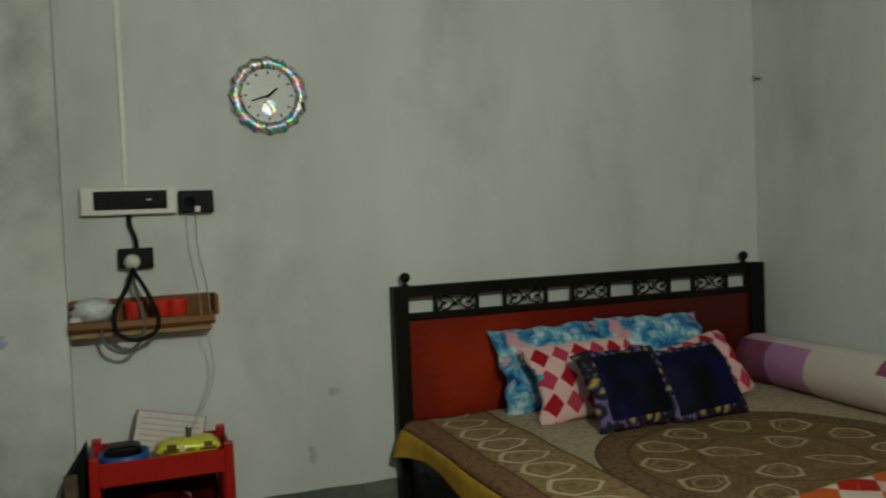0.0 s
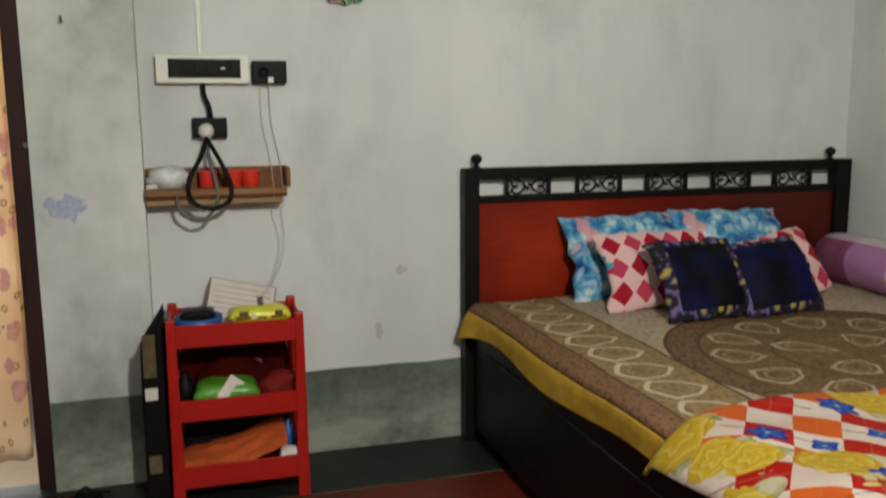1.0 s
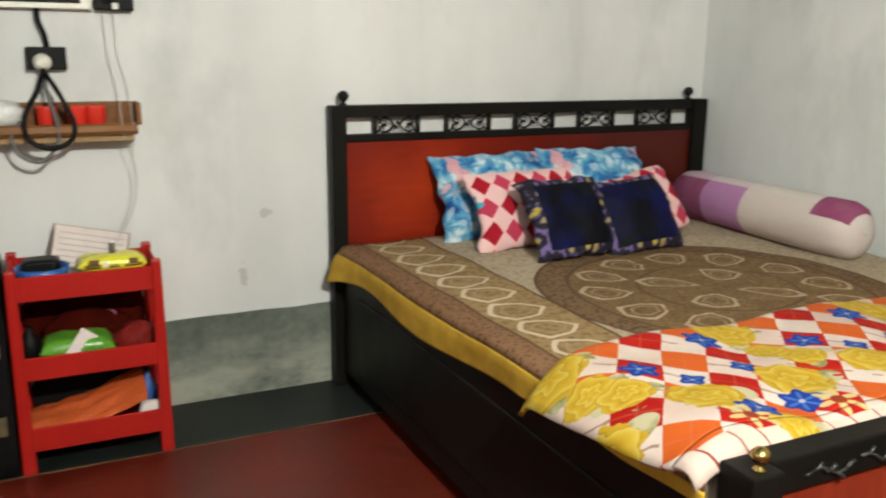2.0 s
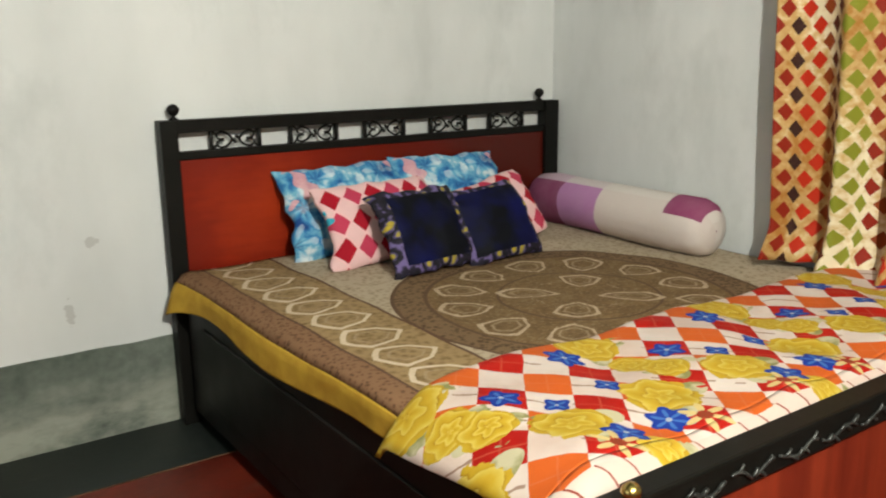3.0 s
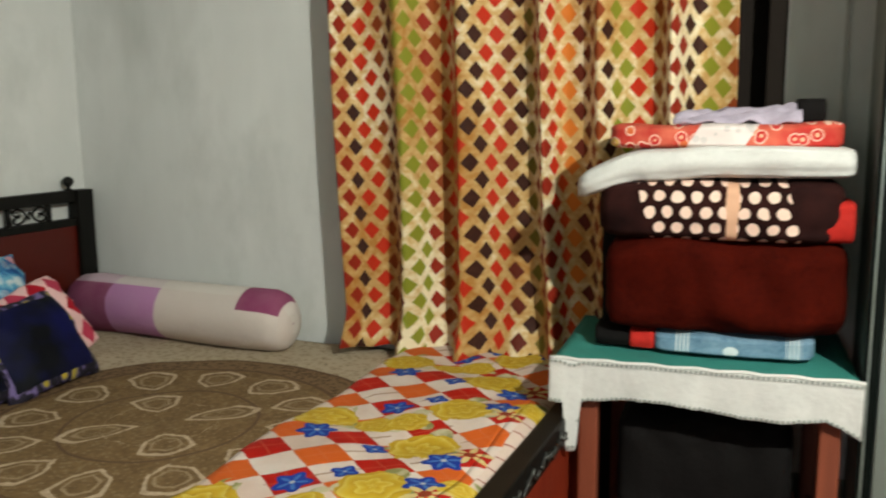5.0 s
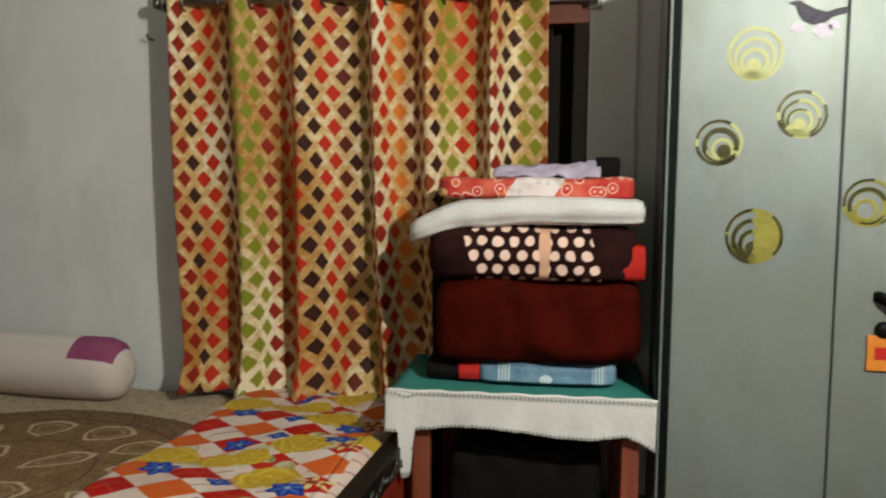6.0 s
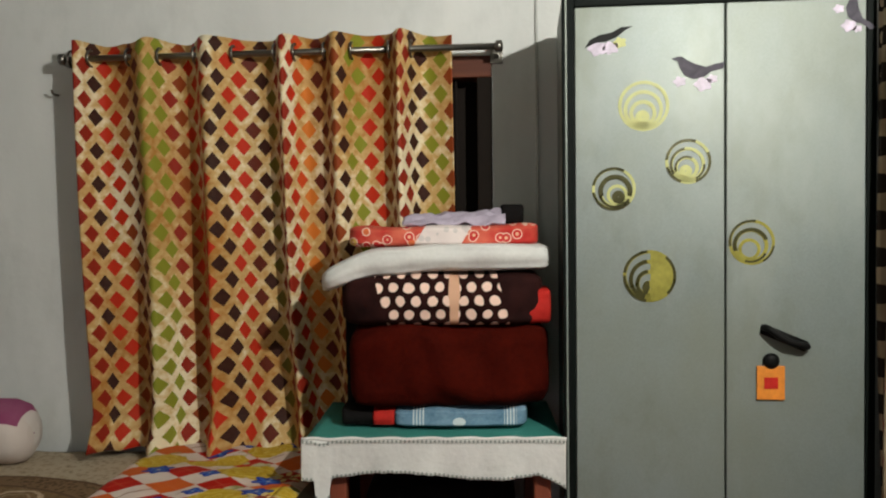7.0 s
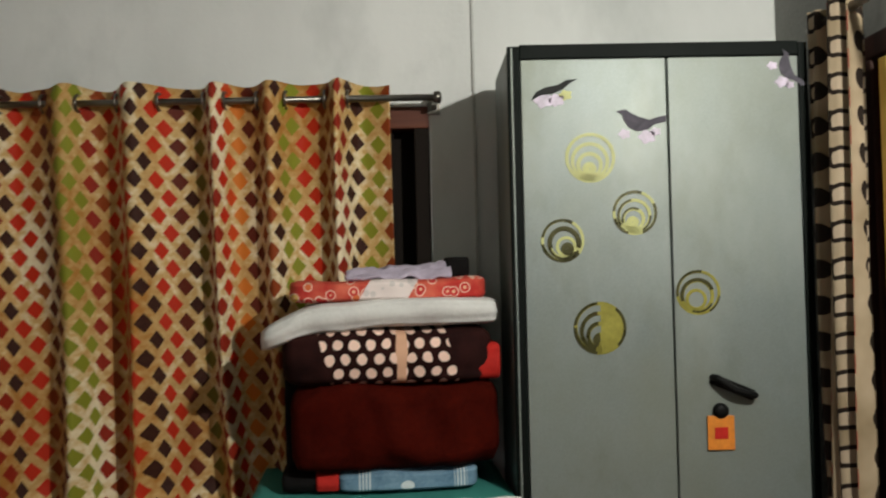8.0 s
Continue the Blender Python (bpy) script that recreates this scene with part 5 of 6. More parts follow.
# ---- steel cupboard ----
AX, AY0, AY1, AZ = -0.475, -3.538, -2.745, 1.925
cup = thing("steel_cupboard", -0.24, -3.14, 0, "grey-green painted steel cupboard with two doors and stickers", "cupboard")
part("body", slabs([(AX + 0.025, -0.082, AY0, AY1, 0.06, AZ)], 0.006), STEEL, cup)
for x in (AX + 0.03, -0.14):
    for y in (AY0 + 0.02, AY1 - 0.07):
        part("foot", box(x, x + 0.05, y, y + 0.05, 0, 0.062, 0.003), DARK_TRIM, cup)
part("front_frame", slabs([(AX, AX + 0.024, AY1 - 0.03, AY1 + 0.002, 0.06, AZ), (AX, AX + 0.024, AY0 - 0.002, AY0 + 0.022, 0.06, AZ), (AX, AX + 0.024, AY0 + 0.022, AY1 - 0.03, AZ - 0.034, AZ + 0.004), (AX, AX + 0.024, AY0 + 0.022, AY1 - 0.03, 0.06, 0.11)], 0.003), DARK_TRIM, cup, "dark painted frame")
# thin pale bar added in place of the glint along the frame's edge
part("frame_highlight", box(AX - 0.002, AX + 0.004, AY1 - 0.011, AY1 - 0.006, 0.065, AZ - 0.005, 0.001), STEEL, cup)
SPLIT = -3.164
part("left_door", box(AX + 0.002, AX + 0.02, SPLIT + 0.0025, AY1 - 0.032, 0.112, AZ - 0.036, 0.003), STEEL, cup)
right = part("right_door", box(AX + 0.002, AX + 0.02, AY0 + 0.024, SPLIT - 0.0025, 0.112, AZ - 0.036, 0.003), STEEL, cup)
# handle, lock and its tag
hm = Matrix.Translation((AX - 0.012, -3.312, 1.018)) @ Matrix.Rotation(radians(23), 4, "X")
hb = bmesh.new()
sweep(curve([(0.012, 0.058, 0.004), (-0.014, 0.05, 0.006), (-0.02, 0.0, -0.004), (-0.014, -0.05, 0.002), (0.012, -0.058, 0.0)], 5), 0.009, 8, hb)
box(0.008, 0.013, -0.062, 0.062, -0.014, 0.014, 0.003, 1, hb)
bmesh.ops.transform(hb, matrix=hm, verts=hb.verts[:])
part("handle", hb, BLACK_PLASTIC, right, "dark curved handle", smooth=True)
part("lock", lathe([(0.02, 0), (0.021, 0.008), (0.015, 0.016), (0.006, 0.018)], Matrix.Translation((AX + 0.001, -3.278, 0.958)) @ Matrix.Rotation(radians(-90), 4, "Y"), 16), BLACK_PLASTIC, right, "round dark lock", smooth=True)
part("tag", box(AX - 0.006, AX - 0.001, -3.313, -3.242, 0.856, 0.945, 0.002), ORANGE_TAG, right, "orange paper tag hanging at the lock")
part("tag_print", slabs([(AX - 0.0075, AX - 0.006, -3.295, -3.26, 0.885, 0.915)]), RED_CLOTH, right)


def arcs(y, z, r, spans, x, turn):
    """Nested ring arcs that draw close together at one side: (outer, inner, from, to) of the radius, in degrees."""
    bm = bmesh.new()
    for ro, ri, a0, a1 in spans:
        shift = (1 - ro) * 0.62 * r
        cy, cz = y + shift * math.sin(turn), z - shift * math.cos(turn)
        n = max(6, int(abs(a1 - a0) / 12))
        rings = []
        for i in range(n + 1):
            a = radians(a0 + (a1 - a0) * i / n)
            rings.append([bm.verts.new((AX + xx, cy - rr * r * math.cos(a), cz + rr * r * math.sin(a))) for rr, xx in ((ro, 0.002), (ro, x), (ri, x), (ri, 0.002))])
        for a, b in zip(rings, rings[1:]):
            for q in range(3):
                bm.faces.new((a[q], a[q + 1], b[q + 1], b[q]))
    bmesh.ops.recalc_face_normals(bm, faces=bm.faces[:])
    return bm


RINGS_FOUR = [(1.0, 0.87, 0, 360), (0.77, 0.63, 0, 360), (0.53, 0.38, 0, 360), (0.28, 0.02, 0, 360)]
RINGS_THREE = [(1.0, 0.87, 0, 360), (0.76, 0.6, 0, 360), (0.48, 0.34, 0, 360)]
# place, radius, turn; rings and their colour; arcs painted as the dark room's reflection
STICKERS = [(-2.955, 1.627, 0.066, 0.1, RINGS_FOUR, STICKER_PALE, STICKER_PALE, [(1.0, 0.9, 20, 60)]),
            (-3.069, 1.48, 0.059, 0.25, RINGS_FOUR, STICKER_PALE, STICKER_REFLECTION, [(1.0, 0.88, -70, 25), (1.0, 0.88, 70, 175), (1.0, 0.88, 195, 250), (0.77, 0.66, 100, 215), (0.77, 0.68, -60, 0), (0.53, 0.44, 60, 200)]),
            (-2.877, 1.411, 0.057, -0.5, RINGS_THREE, STICKER_PALE, STICKER_REFLECTION, [(1.0, 0.88, 60, 170), (1.0, 0.88, 190, 320), (0.78, 0.56, -20, 200), (0.78, 0.66, 200, 330), (0.3, 0.02, 0, 360)]),
            (-2.969, 1.18, 0.069, 0.0, RINGS_FOUR, STICKER_GOLD, STICKER_REFLECTION, [(1.0, 0.89, 95, 172), (1.0, 0.89, 178, 262), (1.0, 0.89, -45, 50), (0.78, 0.63, 98, 255), (0.54, 0.4, 98, 250), (0.28, 0.0, 95, 250)]),
            (-3.23, 1.267, 0.059, 0.3, RINGS_THREE, STICKER_GOLD, STICKER_REFLECTION, [(1.0, 0.89, 80, 190), (0.78, 0.62, 20, 200), (0.76, 0.68, 250, 330), (1.0, 0.92, -60, -10)])]
made = {}
for y, z, r, turn, rings, back, ink, spans in STICKERS:
    st = made[z] = thing("round_sticker", AX, y, z, "round sticker of nested gold-green rings on the cupboard door", "sticker", "stickers on the cupboard")
    for one in rings:
        part("ring", arcs(y, z, r, [one], 0.0004, turn), back, st)
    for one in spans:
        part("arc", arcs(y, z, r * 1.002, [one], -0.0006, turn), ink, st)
# the film of one sticker still covers the gaps of its half
film = bmesh.new()
rim_pts = [film.verts.new((AX + 0.0012, -2.969 - 0.064 * math.cos(a), 1.18 + 0.064 * math.sin(a))) for a in (radians(-88 + 176 * k / 24) for k in range(25))]
film.faces.new(rim_pts)
thick(part("sticker_film", film, STICKER_GOLD, made[1.18], "pale gold film"), 0.001, 1.0)


def leaf_shape(points, x):
    bm = bmesh.new()
    lo, hi = [bm.verts.new((x, y, z)) for y, z in points], [bm.verts.new((x - 0.001, y, z)) for y, z in points]
    bm.faces.new(lo), bm.faces.new(hi[::-1])
    for k in range(len(points)):
        j = (k + 1) % len(points)
        bm.faces.new((lo[k], lo[j], hi[j], hi[k]))
    bmesh.ops.recalc_face_normals(bm, faces=bm.faces[:])
    return bm


def spray(y, z, s, dark, turn):
    """A sticker of a leaf over a pale blossom."""
    ob = thing("leaf_sticker", AX, y, z, "leaf and blossom sticker in grey and lilac on the cupboard door", "sticker", "stickers on the cupboard")

    def lay(points):
        return [(y - s * (a * math.cos(turn) - b * math.sin(turn)), z + s * (a * math.sin(turn) + b * math.cos(turn))) for a, b in points]
    leafy = dark is BLACK_PLASTIC
    blossoms = ((-0.28, -0.16, 0.2, STICKER_LILAC), (0.02, -0.2, 0.17, STICKER_LILAC), (0.24, -0.12, 0.14, STICKER_PALE)) if leafy else ((-0.38, -0.2, 0.13, STICKER_LILAC), (0.12, -0.27, 0.18, STICKER_LILAC), (0.31, -0.16, 0.11, STICKER_LILAC))
    for a0, b0, rr, mtl in blossoms:
        (cy, cz), = lay([(a0, b0)])
        part("petal", leaf_shape([(cy + s * rr * (1 + 0.18 * math.cos(5 * t)) * math.cos(t), cz + s * rr * 0.8 * (1 + 0.18 * math.cos(5 * t)) * math.sin(t)) for t in (2 * math.pi * k / 20 for k in range(20))], AX + 0.0015), mtl, ob)
    if leafy:
        outline = [(-0.56, -0.1), (-0.42, 0.06), (-0.2, 0.13), (0.1, 0.14), (0.32, 0.22), (0.58, 0.2), (0.4, 0.14), (0.2, 0.02), (-0.05, -0.04), (-0.3, -0.03)]
    else:
        outline = [(-0.56, 0.29), (-0.44, 0.33), (-0.34, 0.34), (-0.24, 0.27), (-0.08, 0.18), (0.18, 0.1), (0.36, 0.16), (0.58, 0.2), (0.54, 0.06), (0.28, 0.0), (0.16, -0.1), (-0.08, -0.15), (-0.28, -0.06), (-0.38, 0.1), (-0.42, 0.24)]
    part("leaf", leaf_shape(lay(outline), AX + 0.0004), dark, ob)


spray(-2.865, 1.803, 0.115, BLACK_PLASTIC, 0.15)
spray(-3.093, 1.712, 0.12, STICKER_GREY, 0.0)
spray(-3.485, 1.845, 0.1, STICKER_GREY, -0.9)

# ---- curtain of the south doorway ----
rod2 = thing("door_curtain_rod", -1.0, -3.57, 1.962, "metal curtain rod above the doorway", "curtain rod")
part("rod", sweep([(-0.43, -3.57, 1.962), (-1.6, -3.57, 1.962)], 0.012, 10), CHROME, rod2, smooth=True)
for x in (-0.45, -1.56):
    part("bracket", slabs([(x - 0.008, x + 0.008, SOUTH, -3.57, 1.942, 1.953), (x - 0.02, x + 0.02, SOUTH, SOUTH + 0.008, 1.94, 2.01)], 0.002), CHROME, rod2)
cur2 = thing("door_curtain", -0.55, -3.57, 0.1, "brown eyelet curtain printed with rows of dark rings", "curtain")
thick(part("cloth", drape(-0.47, -0.675, 0.08, 1.995, -3.57, 2, 0.034, 0.32, 0.04, 0.3, 3.0), RINGS, cur2, smooth=True), 0.002)
# ---- curtain of the north doorway ----
rod3 = thing("doorway_curtain_rod", -3.73, -0.03, 1.98, "thin metal rod across the doorway", "curtain rod")
part("rod", sweep([(-4.14, 0.0, 1.98), (-3.33, 0.0, 1.98)], 0.008, 8), CHROME, rod3, smooth=True)
cur3 = thing("doorway_curtain", -3.73, 0.0, 0.1, "pinkish beige printed curtain lit from outside", "curtain")
thick(part("cloth", drape(-3.345, -4.12, 0.09, 1.99, 0.02, 5, 0.03, 1.3, 0.0, 0.4, 7.0), LACE, cur3, smooth=True), 0.002)

# ---- door mat ----
mat = thing("door_mat", -3.42, -0.32, 0, "red-brown woven door mat with dark fringe", "mat")
weave = bmesh.new()
for k in range(22):
    x = -3.72 + k * 0.024
    sweep([(x, -0.16 - 0.013 * j, 0.008 + 0.004 * (-1) ** (j + k)) for j in range(28)], 0.0085, 5, weave)
part("weave", weave, MAT_FIBRE, mat, kind="stuff", smooth=True)
fringe = bmesh.new()
random.seed(8)
for k in range(46):
    y = -0.16 - k * 0.0078
    r = random.uniform(0.05, 0.11)
    sweep(curve([(-3.2, y, 0.012), (-3.2 + r * 0.5, y + random.uniform(-0.02, 0.02), 0.026), (-3.2 + r, y + random.uniform(-0.05, 0.05), 0.008)], 3), 0.005, 5, fringe)
part("fringe", fringe, BLACK_CLOTH, mat, "dark fringe", kind="stuff", smooth=True)

# ---- wall clock ----
CX, CZ = -2.214, 1.806
clock = thing("wall_clock", CX, 0, CZ, "round wall clock with a scalloped holographic rim", "clock")
FACE = Matrix.Translation((CX, 0, CZ)) @ Matrix.Rotation(radians(90), 4, "X")
rim = bmesh.new()
n = 96
rings = []
for r, z, wave in ((0.128, 0.0, 1), (0.141, 0.014, 1), (0.136, 0.026, 1), (0.118, 0.032, 0.6), (0.1, 0.026, 0), (0.096, 0.018, 0)):
    rings.append([rim.verts.new(FACE @ Vector(((r + wave * 0.0045 * math.cos(16 * a)) * math.cos(a), (r + wave * 0.0045 * math.cos(16 * a)) * math.sin(a), z))) for a in (2 * math.pi * k / n for k in range(n))])
for a, b in zip(rings, rings[1:]):
    for k in range(n):
        rim.faces.new((a[k], a[(k + 1) % n], b[(k + 1) % n], b[k]))
part("rim", rim, FOIL, clock, "rainbow-coloured foil rim", smooth=True)
part("dial", lathe([(0.098, 0.001), (0.098, 0.019)], FACE, 40), worn("pale_dial", (0.6, 0.6, 0.58), 0.4, var=0.12, scale=12), clock)
for k in range(12):
    part("hour_mark", box(-0.003, 0.003, 0.078, 0.09, 0.0192, 0.0205, 0, m=FACE @ Matrix.Rotation(radians(30 * k), 4, "Z")), BLACK_PLASTIC, clock)
part("dial_ornament", lathe([(0.028, 0.0192), (0.026, 0.0205)], FACE @ Matrix.Translation((0, -0.045, 0)), 20), FOIL, clock)
for length, wide, ang in ((0.042, 0.004, -50), (0.066, 0.003, 108)):
    part("hand", box(-wide, wide, -0.012, length, 0.021, 0.0225, 0, m=FACE @ Matrix.Rotation(radians(ang), 4, "Z")), BLACK_PLASTIC, clock)
part("pivot", lathe([(0.006, 0.021), (0.004, 0.026)], FACE, 12), BLACK_PLASTIC, clock)

# ---- switchboard, socket and wires ----
sb = thing("switchboard", -2.71, 0, 1.39, "white plastic switchboard with a black switch panel", "switchboard")
part("box", box(-2.868, -2.556, -0.04, 0, 1.388, 1.484, 0.005), WHITE_PLASTIC, sb)
panel = part("panel", box(-2.827, -2.588, -0.045, -0.04, 1.406, 1.47, 0.002), BLACK_PLASTIC, sb, "black switch panel")
for k in range(6):
    part("switch", box(-2.82 + k * 0.039, -2.79 + k * 0.039, -0.049, -0.045, 1.418, 1.458, 0.003), BLACK_PLASTIC, panel)
part("indicator", box(-2.655, -2.64, -0.0505, -0.049, 1.436, 1.441, 0, m=Matrix()), WHITE_PLASTIC, panel)
sb2 = thing("socket_box", -2.49, 0, 1.385, "small black socket box beside the switchboard", "socket")
part("box", box(-2.548, -2.43, -0.045, 0, 1.388, 1.466, 0.005), BLACK_PLASTIC, sb2)
part("socket", lathe([(0.02, 0), (0.02, 0.003), (0.014, 0.003), (0.013, 0.001)], Matrix.Translation((-2.51, -0.045, 1.427)) @ Matrix.Rotation(radians(90), 4, "X"), 16), BLACK_PLASTIC, sb2, smooth=True)
part("plug", box(-2.497, -2.478, -0.062, -0.045, 1.39, 1.41, 0.003), WHITE_PLASTIC, sb2, "small white plug")
sb3 = thing("plug_socket", -2.7, 0, 1.2, "black plug socket with a white plug in it", "socket")
part("box", box(-2.758, -2.642, -0.042, 0, 1.202, 1.272, 0.005), BLACK_PLASTIC, sb3)
part("plug", lathe([(0.023, 0), (0.027, 0.01), (0.024, 0.026), (0.015, 0.038), (0.003, 0.042)], Matrix.Translation((-2.713, -0.042, 1.226)) @ Matrix.Rotation(radians(90), 4, "X"), 18), WHITE_PLASTIC, sb3, "round white plug", smooth=True)


def cable(points, r, material, label):
    return part("cable", sweep(curve(points), r, 8), material, label=label, category="cable", smooth=True)


cable([(-2.716, -0.02, 1.39), (-2.714, -0.03, 1.35), (-2.7, -0.03, 1.31), (-2.695, -0.025, 1.27)], 0.0085, BLACK_PLASTIC, "thick black cable from switchboard to socket")
cable([(-2.712, -0.07, 1.205), (-2.735, -0.1, 1.14), (-2.775, -0.13, 1.07), (-2.775, -0.135, 1.0), (-2.72, -0.135, 0.965), (-2.655, -0.135, 0.985), (-2.64, -0.13, 1.04), (-2.67, -0.115, 1.12), (-2.71, -0.08, 1.195)], 0.0075, BLACK_PLASTIC, "looped black cable hanging from the socket")
cable([(-2.712, -0.065, 1.205), (-2.708, -0.09, 1.13), (-2.69, -0.12, 1.05), (-2.69, -0.12, 0.98), (-2.74, -0.125, 0.925), (-2.8, -0.125, 0.945), (-2.82, -0.12, 1.0), (-2.79, -0.115, 1.05)], 0.006, GREY_CABLE, "looped grey cable hanging below the shelf")
for dx in (0.0, 0.032):
    cable([(-2.525 + dx, -0.03, 1.39), (-2.52 + dx, -0.02, 1.25), (-2.498 + dx, -0.02, 1.13), (-2.5 + dx, -0.112, 1.075), (-2.495 + dx, -0.112, 0.99), (-2.5 + dx, -0.03, 0.93), (-2.475 + dx * 0.6, -0.03, 0.83), (-2.5 + dx * 0.4, -0.1, 0.74), (-2.56 + dx * 0.2, -0.18, 0.652)], 0.0012, PALE_CABLE, "thin pale wire hanging down to the trolley")

# ---- wall shelf ----
BRIGHT_RED = worn("bright_red_plastic", (0.62, 0.03, 0.015), 0.4, var=0.12)
shelf = thing("wall_shelf", -2.69, 0, 1.0, "small dark-stained wooden wall shelf", "shelf")
part("board", box(-2.922, -2.452, -0.115, 0, 0.998, 1.024, 0.004), BROWN_WOOD, shelf)
part("back_board", box(-2.922, -2.452, -0.018, 0, 1.024, 1.1, 0.004), BROWN_WOOD, shelf)
lip = bmesh.new()
for a, b in ((-2.922, -2.452),):
    prof = [(-0.115, 1.0), (-0.128, 1.012), (-0.124, 1.03), (-0.115, 1.036)]
    rows = [[lip.verts.new((x, y, z)) for y, z in prof] for x in (a, b)]
    for k in range(4):
        j = (k + 1) % 4
        lip.faces.new((rows[0][k], rows[0][j], rows[1][j], rows[1][k]))
    lip.faces.new(rows[0]), lip.faces.new(rows[1][::-1])
    bmesh.ops.recalc_face_normals(lip, faces=lip.faces[:])
part("front_lip", lip, BROWN_WOOD, shelf)
part("end_board", slabs([(-2.452, -2.438, -0.125, 0, 1.03, 1.1)], 0.005), BROWN_WOOD, shelf)
part("underside", box(-2.92, -2.465, -0.1, 0, 0.978, 0.997, 0.003), worn("bare_tan_wood", (0.34, 0.22, 0.11), 0.7, var=0.3, scale=14), shelf)
for x, w in ((-2.715, 0.058), (-2.628, 0.056), (-2.572, 0.062)):
    part("red_cup", lathe([(0.004, 0), (0.44 * w, 0), (0.5 * w, 0.006), (0.52 * w, 0.06), (0.54 * w, 0.066), (0.49 * w, 0.066), (0.44 * w, 0.01), (0.004, 0.008)], Matrix.Translation((x, -0.066, 1.024)), 22), BRIGHT_RED, label="small bright red plastic cup on the shelf", category="cup", group="cups on the shelf", smooth=True)


def crumple(x, y, z, rx, ry, rz, seed):
    bm = bmesh.new()
    bmesh.ops.create_icosphere(bm, subdivisions=3, radius=1)
    for v in bm.verts:
        k = 1 + 0.28 * noise.noise(v.co * 2.2 + Vector((seed, 0, 0))) + 0.1 * noise.noise(v.co * 6 + Vector((seed, 2, 0)))
        v.co = Vector((x + v.co.x * rx * k, y + v.co.y * ry * k, max(z, z + rz * (1 + v.co.z * k))))
    return bm


part("white_bag", crumple(-2.845, -0.07, 1.026, 0.07, 0.042, 0.042, 3), CLEAR_BAG, label="crumpled white plastic bag on the shelf", category="bag", smooth=True)
part("paper_scrap", packet(-2.92, -2.88, -0.11, -0.02, 1.026, 1.05), PAPER, label="small folded paper on the shelf", category="paper", smooth=True)

# ---- red trolley ----
tr = thing("storage_trolley", -2.655, -0.2, 0, "three-tier red plastic storage trolley filled with odds and ends", "trolley")
X0, X1, Y0, Y1 = -2.872, -2.438, -0.372, -0.09
for x, lean_x in ((X0, 0.008), (X1 - 0.03, -0.0)):
    for y in (Y0, Y1 - 0.03):
        post = box(x, x + 0.03, y, y + 0.03, 0, 0.64, 0.006)
        for v in post.verts:
            flare = max(0.0, (0.1 - v.co.z) / 0.1)
            v.co.x += (x + 0.015 - v.co.x) * -0.35 * flare
        part("post", post, RED_PLASTIC, tr)
for z0, z1 in ((0.545, 0.62), (0.3, 0.372), (0.072, 0.148)):
    tray = bmesh.new()
    box(X0 + 0.02, X1 - 0.02, Y0 + 0.01, Y1 - 0.01, z0, z0 + 0.008, 0.002, 1, tray)
    box(X0 + 0.028, X1 - 0.028, Y0 + 0.003, Y0 + 0.012, z0, z1, 0.003, 1, tray)
    box(X0 + 0.028, X1 - 0.028, Y1 - 0.012, Y1 - 0.003, z0, z1, 0.003, 1, tray)
    box(X0 + 0.003, X0 + 0.012, Y0 + 0.028, Y1 - 0.028, z0, z1, 0.003, 1, tray)
    box(X1 - 0.012, X1 - 0.003, Y0 + 0.028, Y1 - 0.028, z0, z1, 0.003, 1, tray)
    for k in range(9):
        x = X0 + 0.05 + k * (X1 - X0 - 0.1) / 8
        box(x - 0.001, x + 0.001, Y0 + 0.001, Y0 + 0.003, z0 + 0.012, z1 - 0.012, 0, 1, tray)
    part("tray", tray, RED_PLASTIC, tr)
# a dark upright block with pale patches beside it
TAN = worn("tan_canvas", (0.11, 0.08, 0.045), 0.8, var=0.5, scale=12)
bag = bmesh.new()
low = [(-2.955, -0.36), (-2.885, -0.36), (-2.885, -0.15), (-2.955, -0.15)]
verts = [[bag.verts.new((x, y, 0.0)) for x, y in low], [bag.verts.new((x + 0.004 * (-1) ** k, y, 0.535 if k in (0, 3) else 0.655)) for k, (x, y) in enumerate(low)]]
bag.faces.new(verts[0][::-1]), bag.faces.new(verts[1])
for k in range(4):
    bag.faces.new((verts[0][k], verts[0][(k + 1) % 4], verts[1][(k + 1) % 4], verts[1][k]))
bmesh.ops.subdivide_edges(bag, edges=bag.edges[:], cuts=5, use_grid_fill=True)
for v in bag.verts:
    v.co += Vector((noise.noise(v.co * 14), noise.noise(v.co * 14 + Vector((5, 0, 0))), 0)) * 0.006 * min(1.0, v.co.z * 8)
standing = thing("upright_dark_block", -2.92, -0.25, 0, "dark upright block with pale patches beside the trolley", "bag")
part("block_body", bag, BLACK_CLOTH, standing, smooth=True)
for z0, z1, mtl in ((0.385, 0.425, PAPER), (0.14, 0.2, TAN), (0.46, 0.6, TAN)):
    part("patch", box(-2.944, -2.905, -0.371, -0.364, z0, z1, 0.002), mtl, standing)
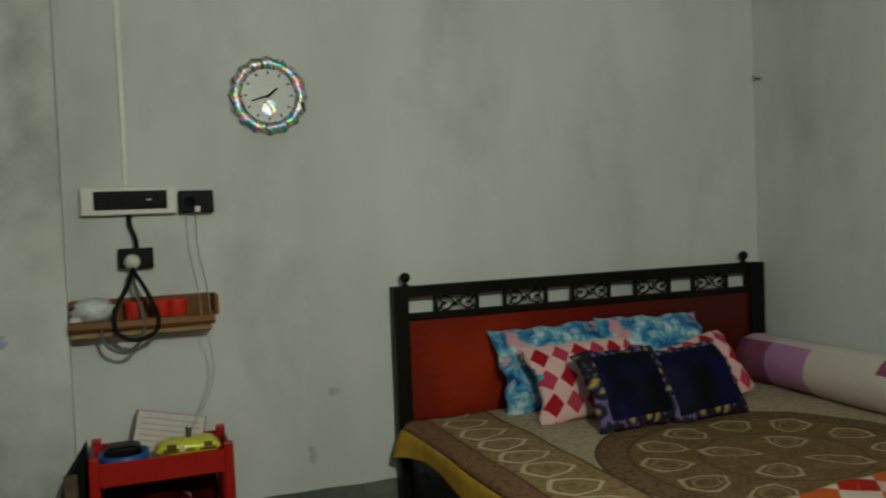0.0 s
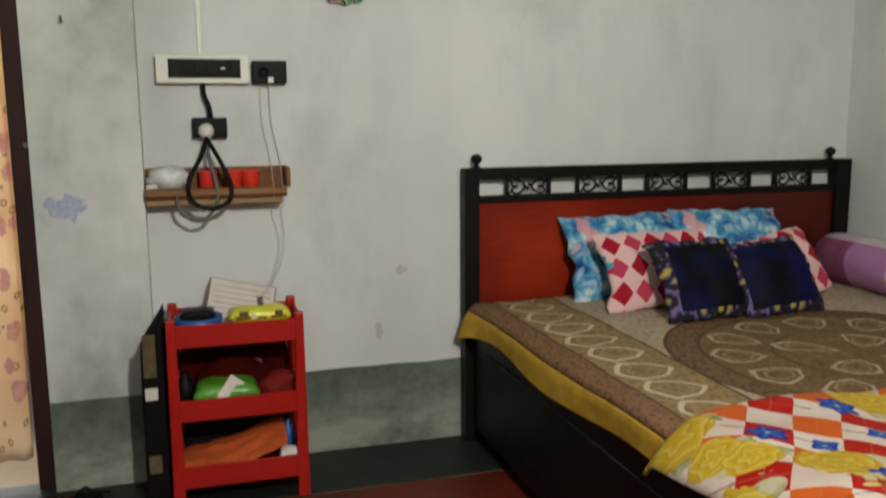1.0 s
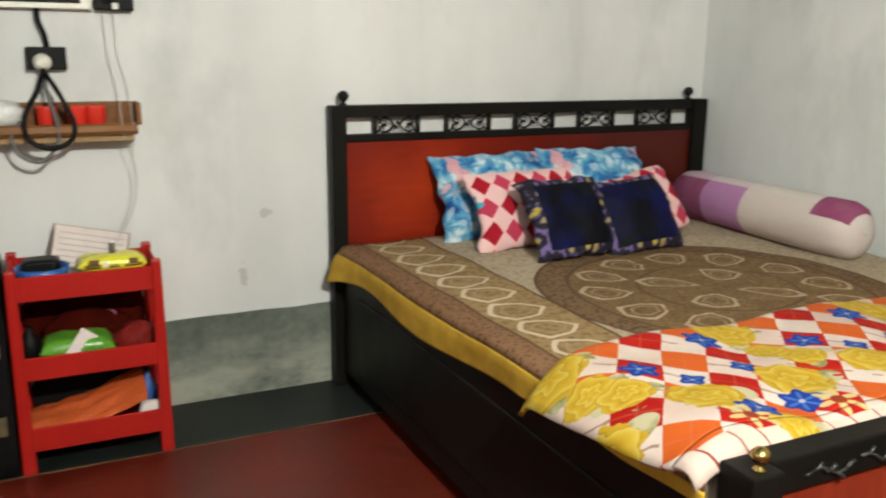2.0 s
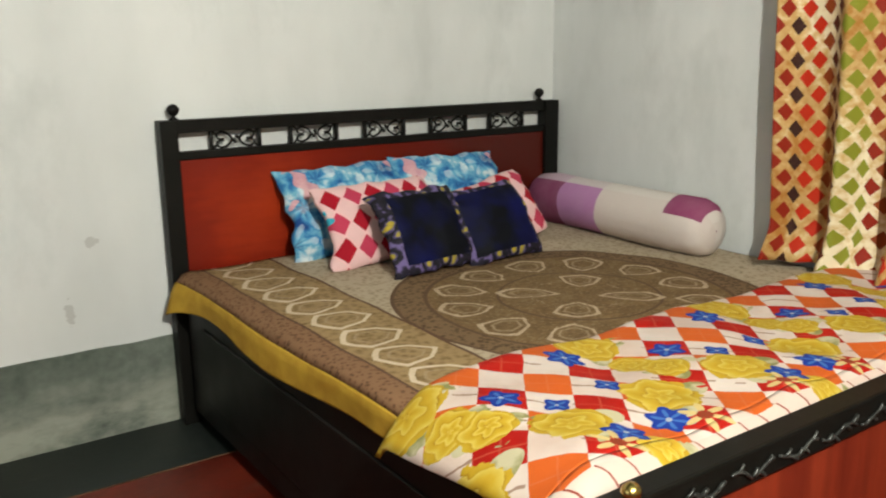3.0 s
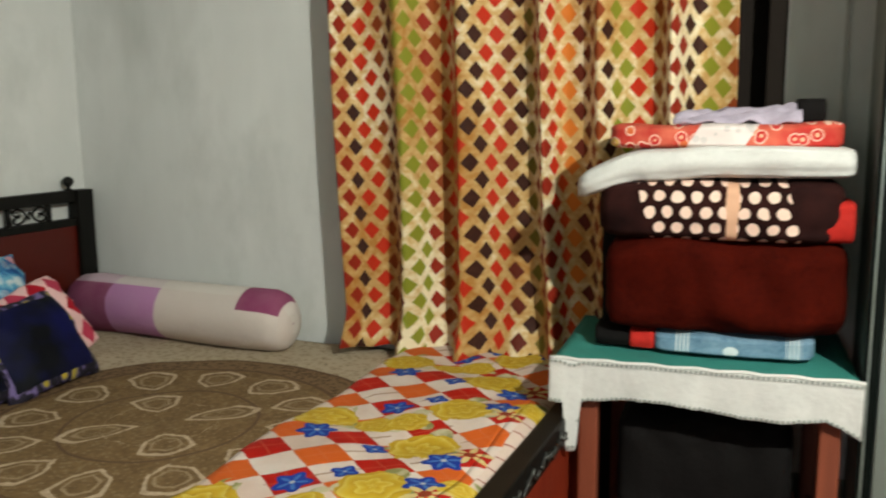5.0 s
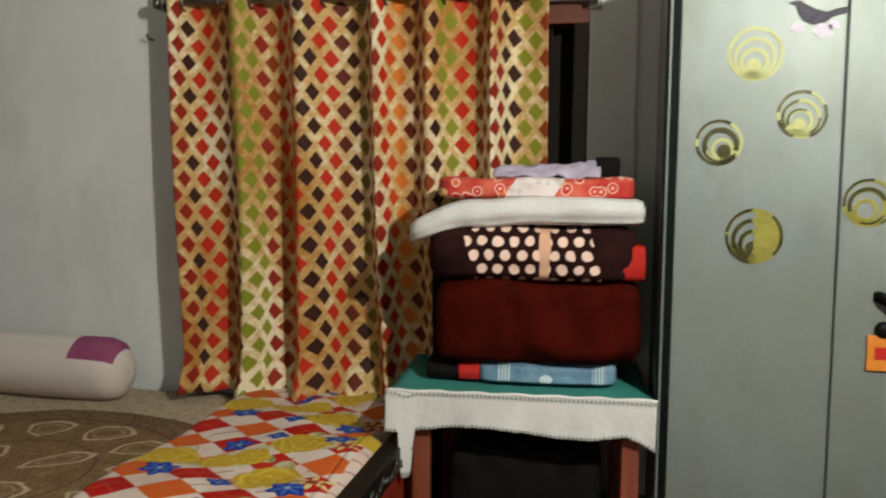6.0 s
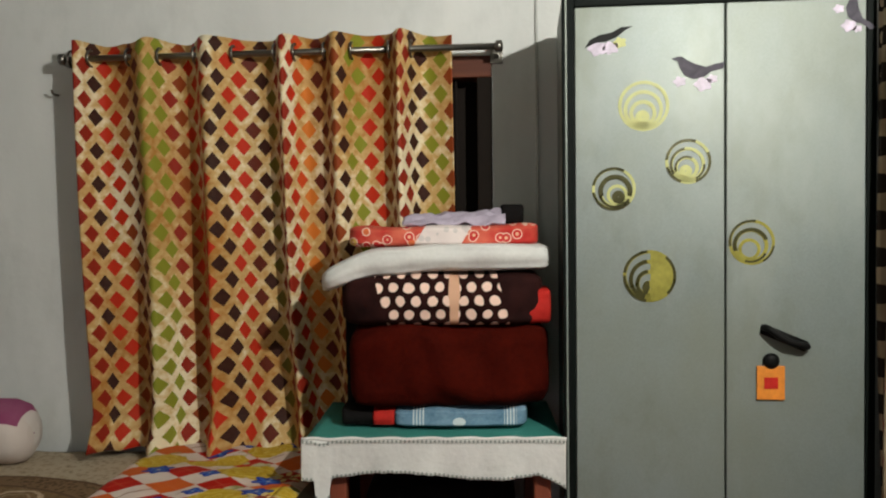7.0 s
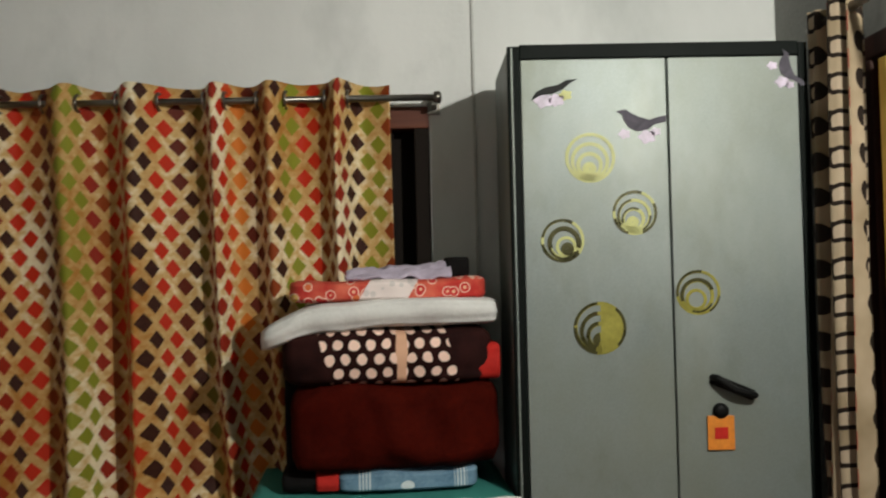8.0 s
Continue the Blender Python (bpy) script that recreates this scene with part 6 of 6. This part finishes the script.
# things in the trays
part("blue_bowl", lathe([(0.055, 0.555), (0.075, 0.6), (0.078, 0.628), (0.074, 0.628), (0.05, 0.562)], Matrix.Translation((-2.77, -0.27, 0)), 24), BLUE_PLASTIC, label="shallow blue plastic bowl in the trolley's top tray", category="bowl", smooth=True)
part("black_box", folded(-2.825, -2.715, -0.315, -0.2, 0.575, 0.646, 2, 0.012, 51.0), BLACK_PLASTIC, label="flat black box lying in the blue bowl", category="box")
note = thing("notebook", -2.64, -0.14, 0.56, "open pale notebook with ruled lines leaning in the tray", "notebook")
nm = Matrix.Translation((-2.66, -0.16, 0.555)) @ Matrix.Rotation(radians(13), 4, "Y") @ Matrix.Rotation(radians(-30), 4, "X")
part("page", box(-0.095, 0.13, -0.004, 0.004, 0, 0.165, 0.002, m=nm), PAPER, note)
part("cover", box(-0.1, 0.135, 0.0045, 0.008, -0.003, 0.17, 0.001, m=nm), worn("brown_cover", (0.2, 0.08, 0.05), 0.6), note)
lines = bmesh.new()
for k in range(7):
    box(-0.08, 0.115, -0.0055, -0.0042, 0.02 + k * 0.02, 0.0225 + k * 0.02, 0, 1, lines, nm)
part("ruled_line", lines, worn("faded_ink", (0.38, 0.32, 0.33), 0.8), note)
snack = thing("yellow_packet", -2.56, -0.3, 0.6, "yellow foil snack packet with printed marks", "packet")
part("wrapper", packet(-2.675, -2.475, -0.35, -0.235, 0.606, 0.652, Matrix.Rotation(radians(0), 4, "X")), YELLOW_FOIL, snack, smooth=True)
INK = worn("brown_print", (0.12, 0.05, 0.02), 0.5)
BAND = worn("dark_red_print", (0.16, 0.012, 0.01), 0.4)
for x, wdt, h, mtl in ((-2.655, 0.05, 0.012, BAND), (-2.642, 0.03, 0.026, INK), (-2.6, 0.012, 0.02, PAPER), (-2.585, 0.03, 0.009, INK), (-2.54, 0.05, 0.01, BAND), (-2.528, 0.026, 0.024, INK)):
    part("print_bar", box(x, x + wdt, -0.3495, -0.342, 0.622, 0.622 + h, 0.001, 1), mtl, snack)
part("clip", box(-2.58, -2.562, -0.3, -0.28, 0.655, 0.69, 0.003), CHROME, snack)
part("green_packet", packet(-2.8, -2.585, -0.345, -0.2, 0.335, 0.405), GREEN_FOIL, label="green foil packet in the middle tray", category="packet", smooth=True)
part("white_card", box(-0.055, 0.055, -0.002, 0.002, 0, 0.09, 0.001, m=Matrix.Translation((-2.685, -0.352, 0.335)) @ Matrix.Rotation(radians(38), 4, "Y") @ Matrix.Rotation(radians(-20), 4, "X")), PAPER, label="cream paper card leaning in the middle tray", category="card")
part("red_pouch", crumple(-2.52, -0.27, 0.31, 0.065, 0.06, 0.055, 11), worn("dark_red_pouch_cloth", (0.2, 0.012, 0.01), 0.7, var=0.5, scale=30, bump=0.8), label="crumpled red pouch in the middle tray", category="pouch", smooth=True)
part("pink_packet", packet(-2.73, -2.55, -0.2, -0.12, 0.37, 0.44), worn("pink_foil", (0.4, 0.12, 0.18), 0.4, var=0.4, scale=25), label="pink foil packet at the back of the tray", category="packet", smooth=True)
part("dark_bottle", lathe([(0.03, 0.31), (0.032, 0.36), (0.03, 0.4), (0.012, 0.42), (0.012, 0.435)], Matrix.Translation((-2.825, -0.25, 0)), 18), BLACK_PLASTIC, label="small dark bottle in the middle tray", category="bottle", smooth=True)
part("orange_bag", sheet(26, 16, lambda s, t: (-2.845 + 0.345 * s, -0.352 + 0.03 * s + 0.2 * t, 0.085 + 0.085 * s ** 1.3 + 0.055 * math.sin(t * math.pi * 0.8) + 0.006 * math.sin(s * 9 + t * 21) * (1 - s) + rough_noise((s * 1.2, t * 2.2, 3), 4, 0.014)), None), ORANGE_PLASTIC, label="crumpled orange plastic bag stuffed into the bottom tray", category="bag")
part("blue_bottle", lathe([(0.022, 0.082), (0.024, 0.17), (0.02, 0.2), (0.009, 0.215), (0.009, 0.235)], Matrix.Translation((-2.49, -0.24, 0)), 18), BLUE_PLASTIC, label="small blue plastic bottle in the bottom tray", category="bottle", smooth=True)
part("white_packet", packet(-2.53, -2.46, -0.35, -0.3, 0.09, 0.165), PAPER, label="small white paper packet in the bottom tray", category="packet", smooth=True)
part("dark_red_cloth", folded(-2.84, -2.48, -0.16, -0.1, 0.31, 0.52, 2, 0.03, 41.0), MAROON_CLOTH, label="bunched dark red cloth at the back of the middle tray", category="cloth")
part("purple_cloth", crumple(-2.66, -0.19, 0.31, 0.13, 0.05, 0.075, 23), MAROON_CLOTH, label="crumpled dark purple cloth in the middle tray", category="cloth", smooth=True)
part("black_cloth", folded(-2.84, -2.48, -0.15, -0.1, 0.082, 0.27, 2, 0.03, 47.0), BLACK_CLOTH, label="bunched black cloth at the back of the bottom tray", category="cloth")
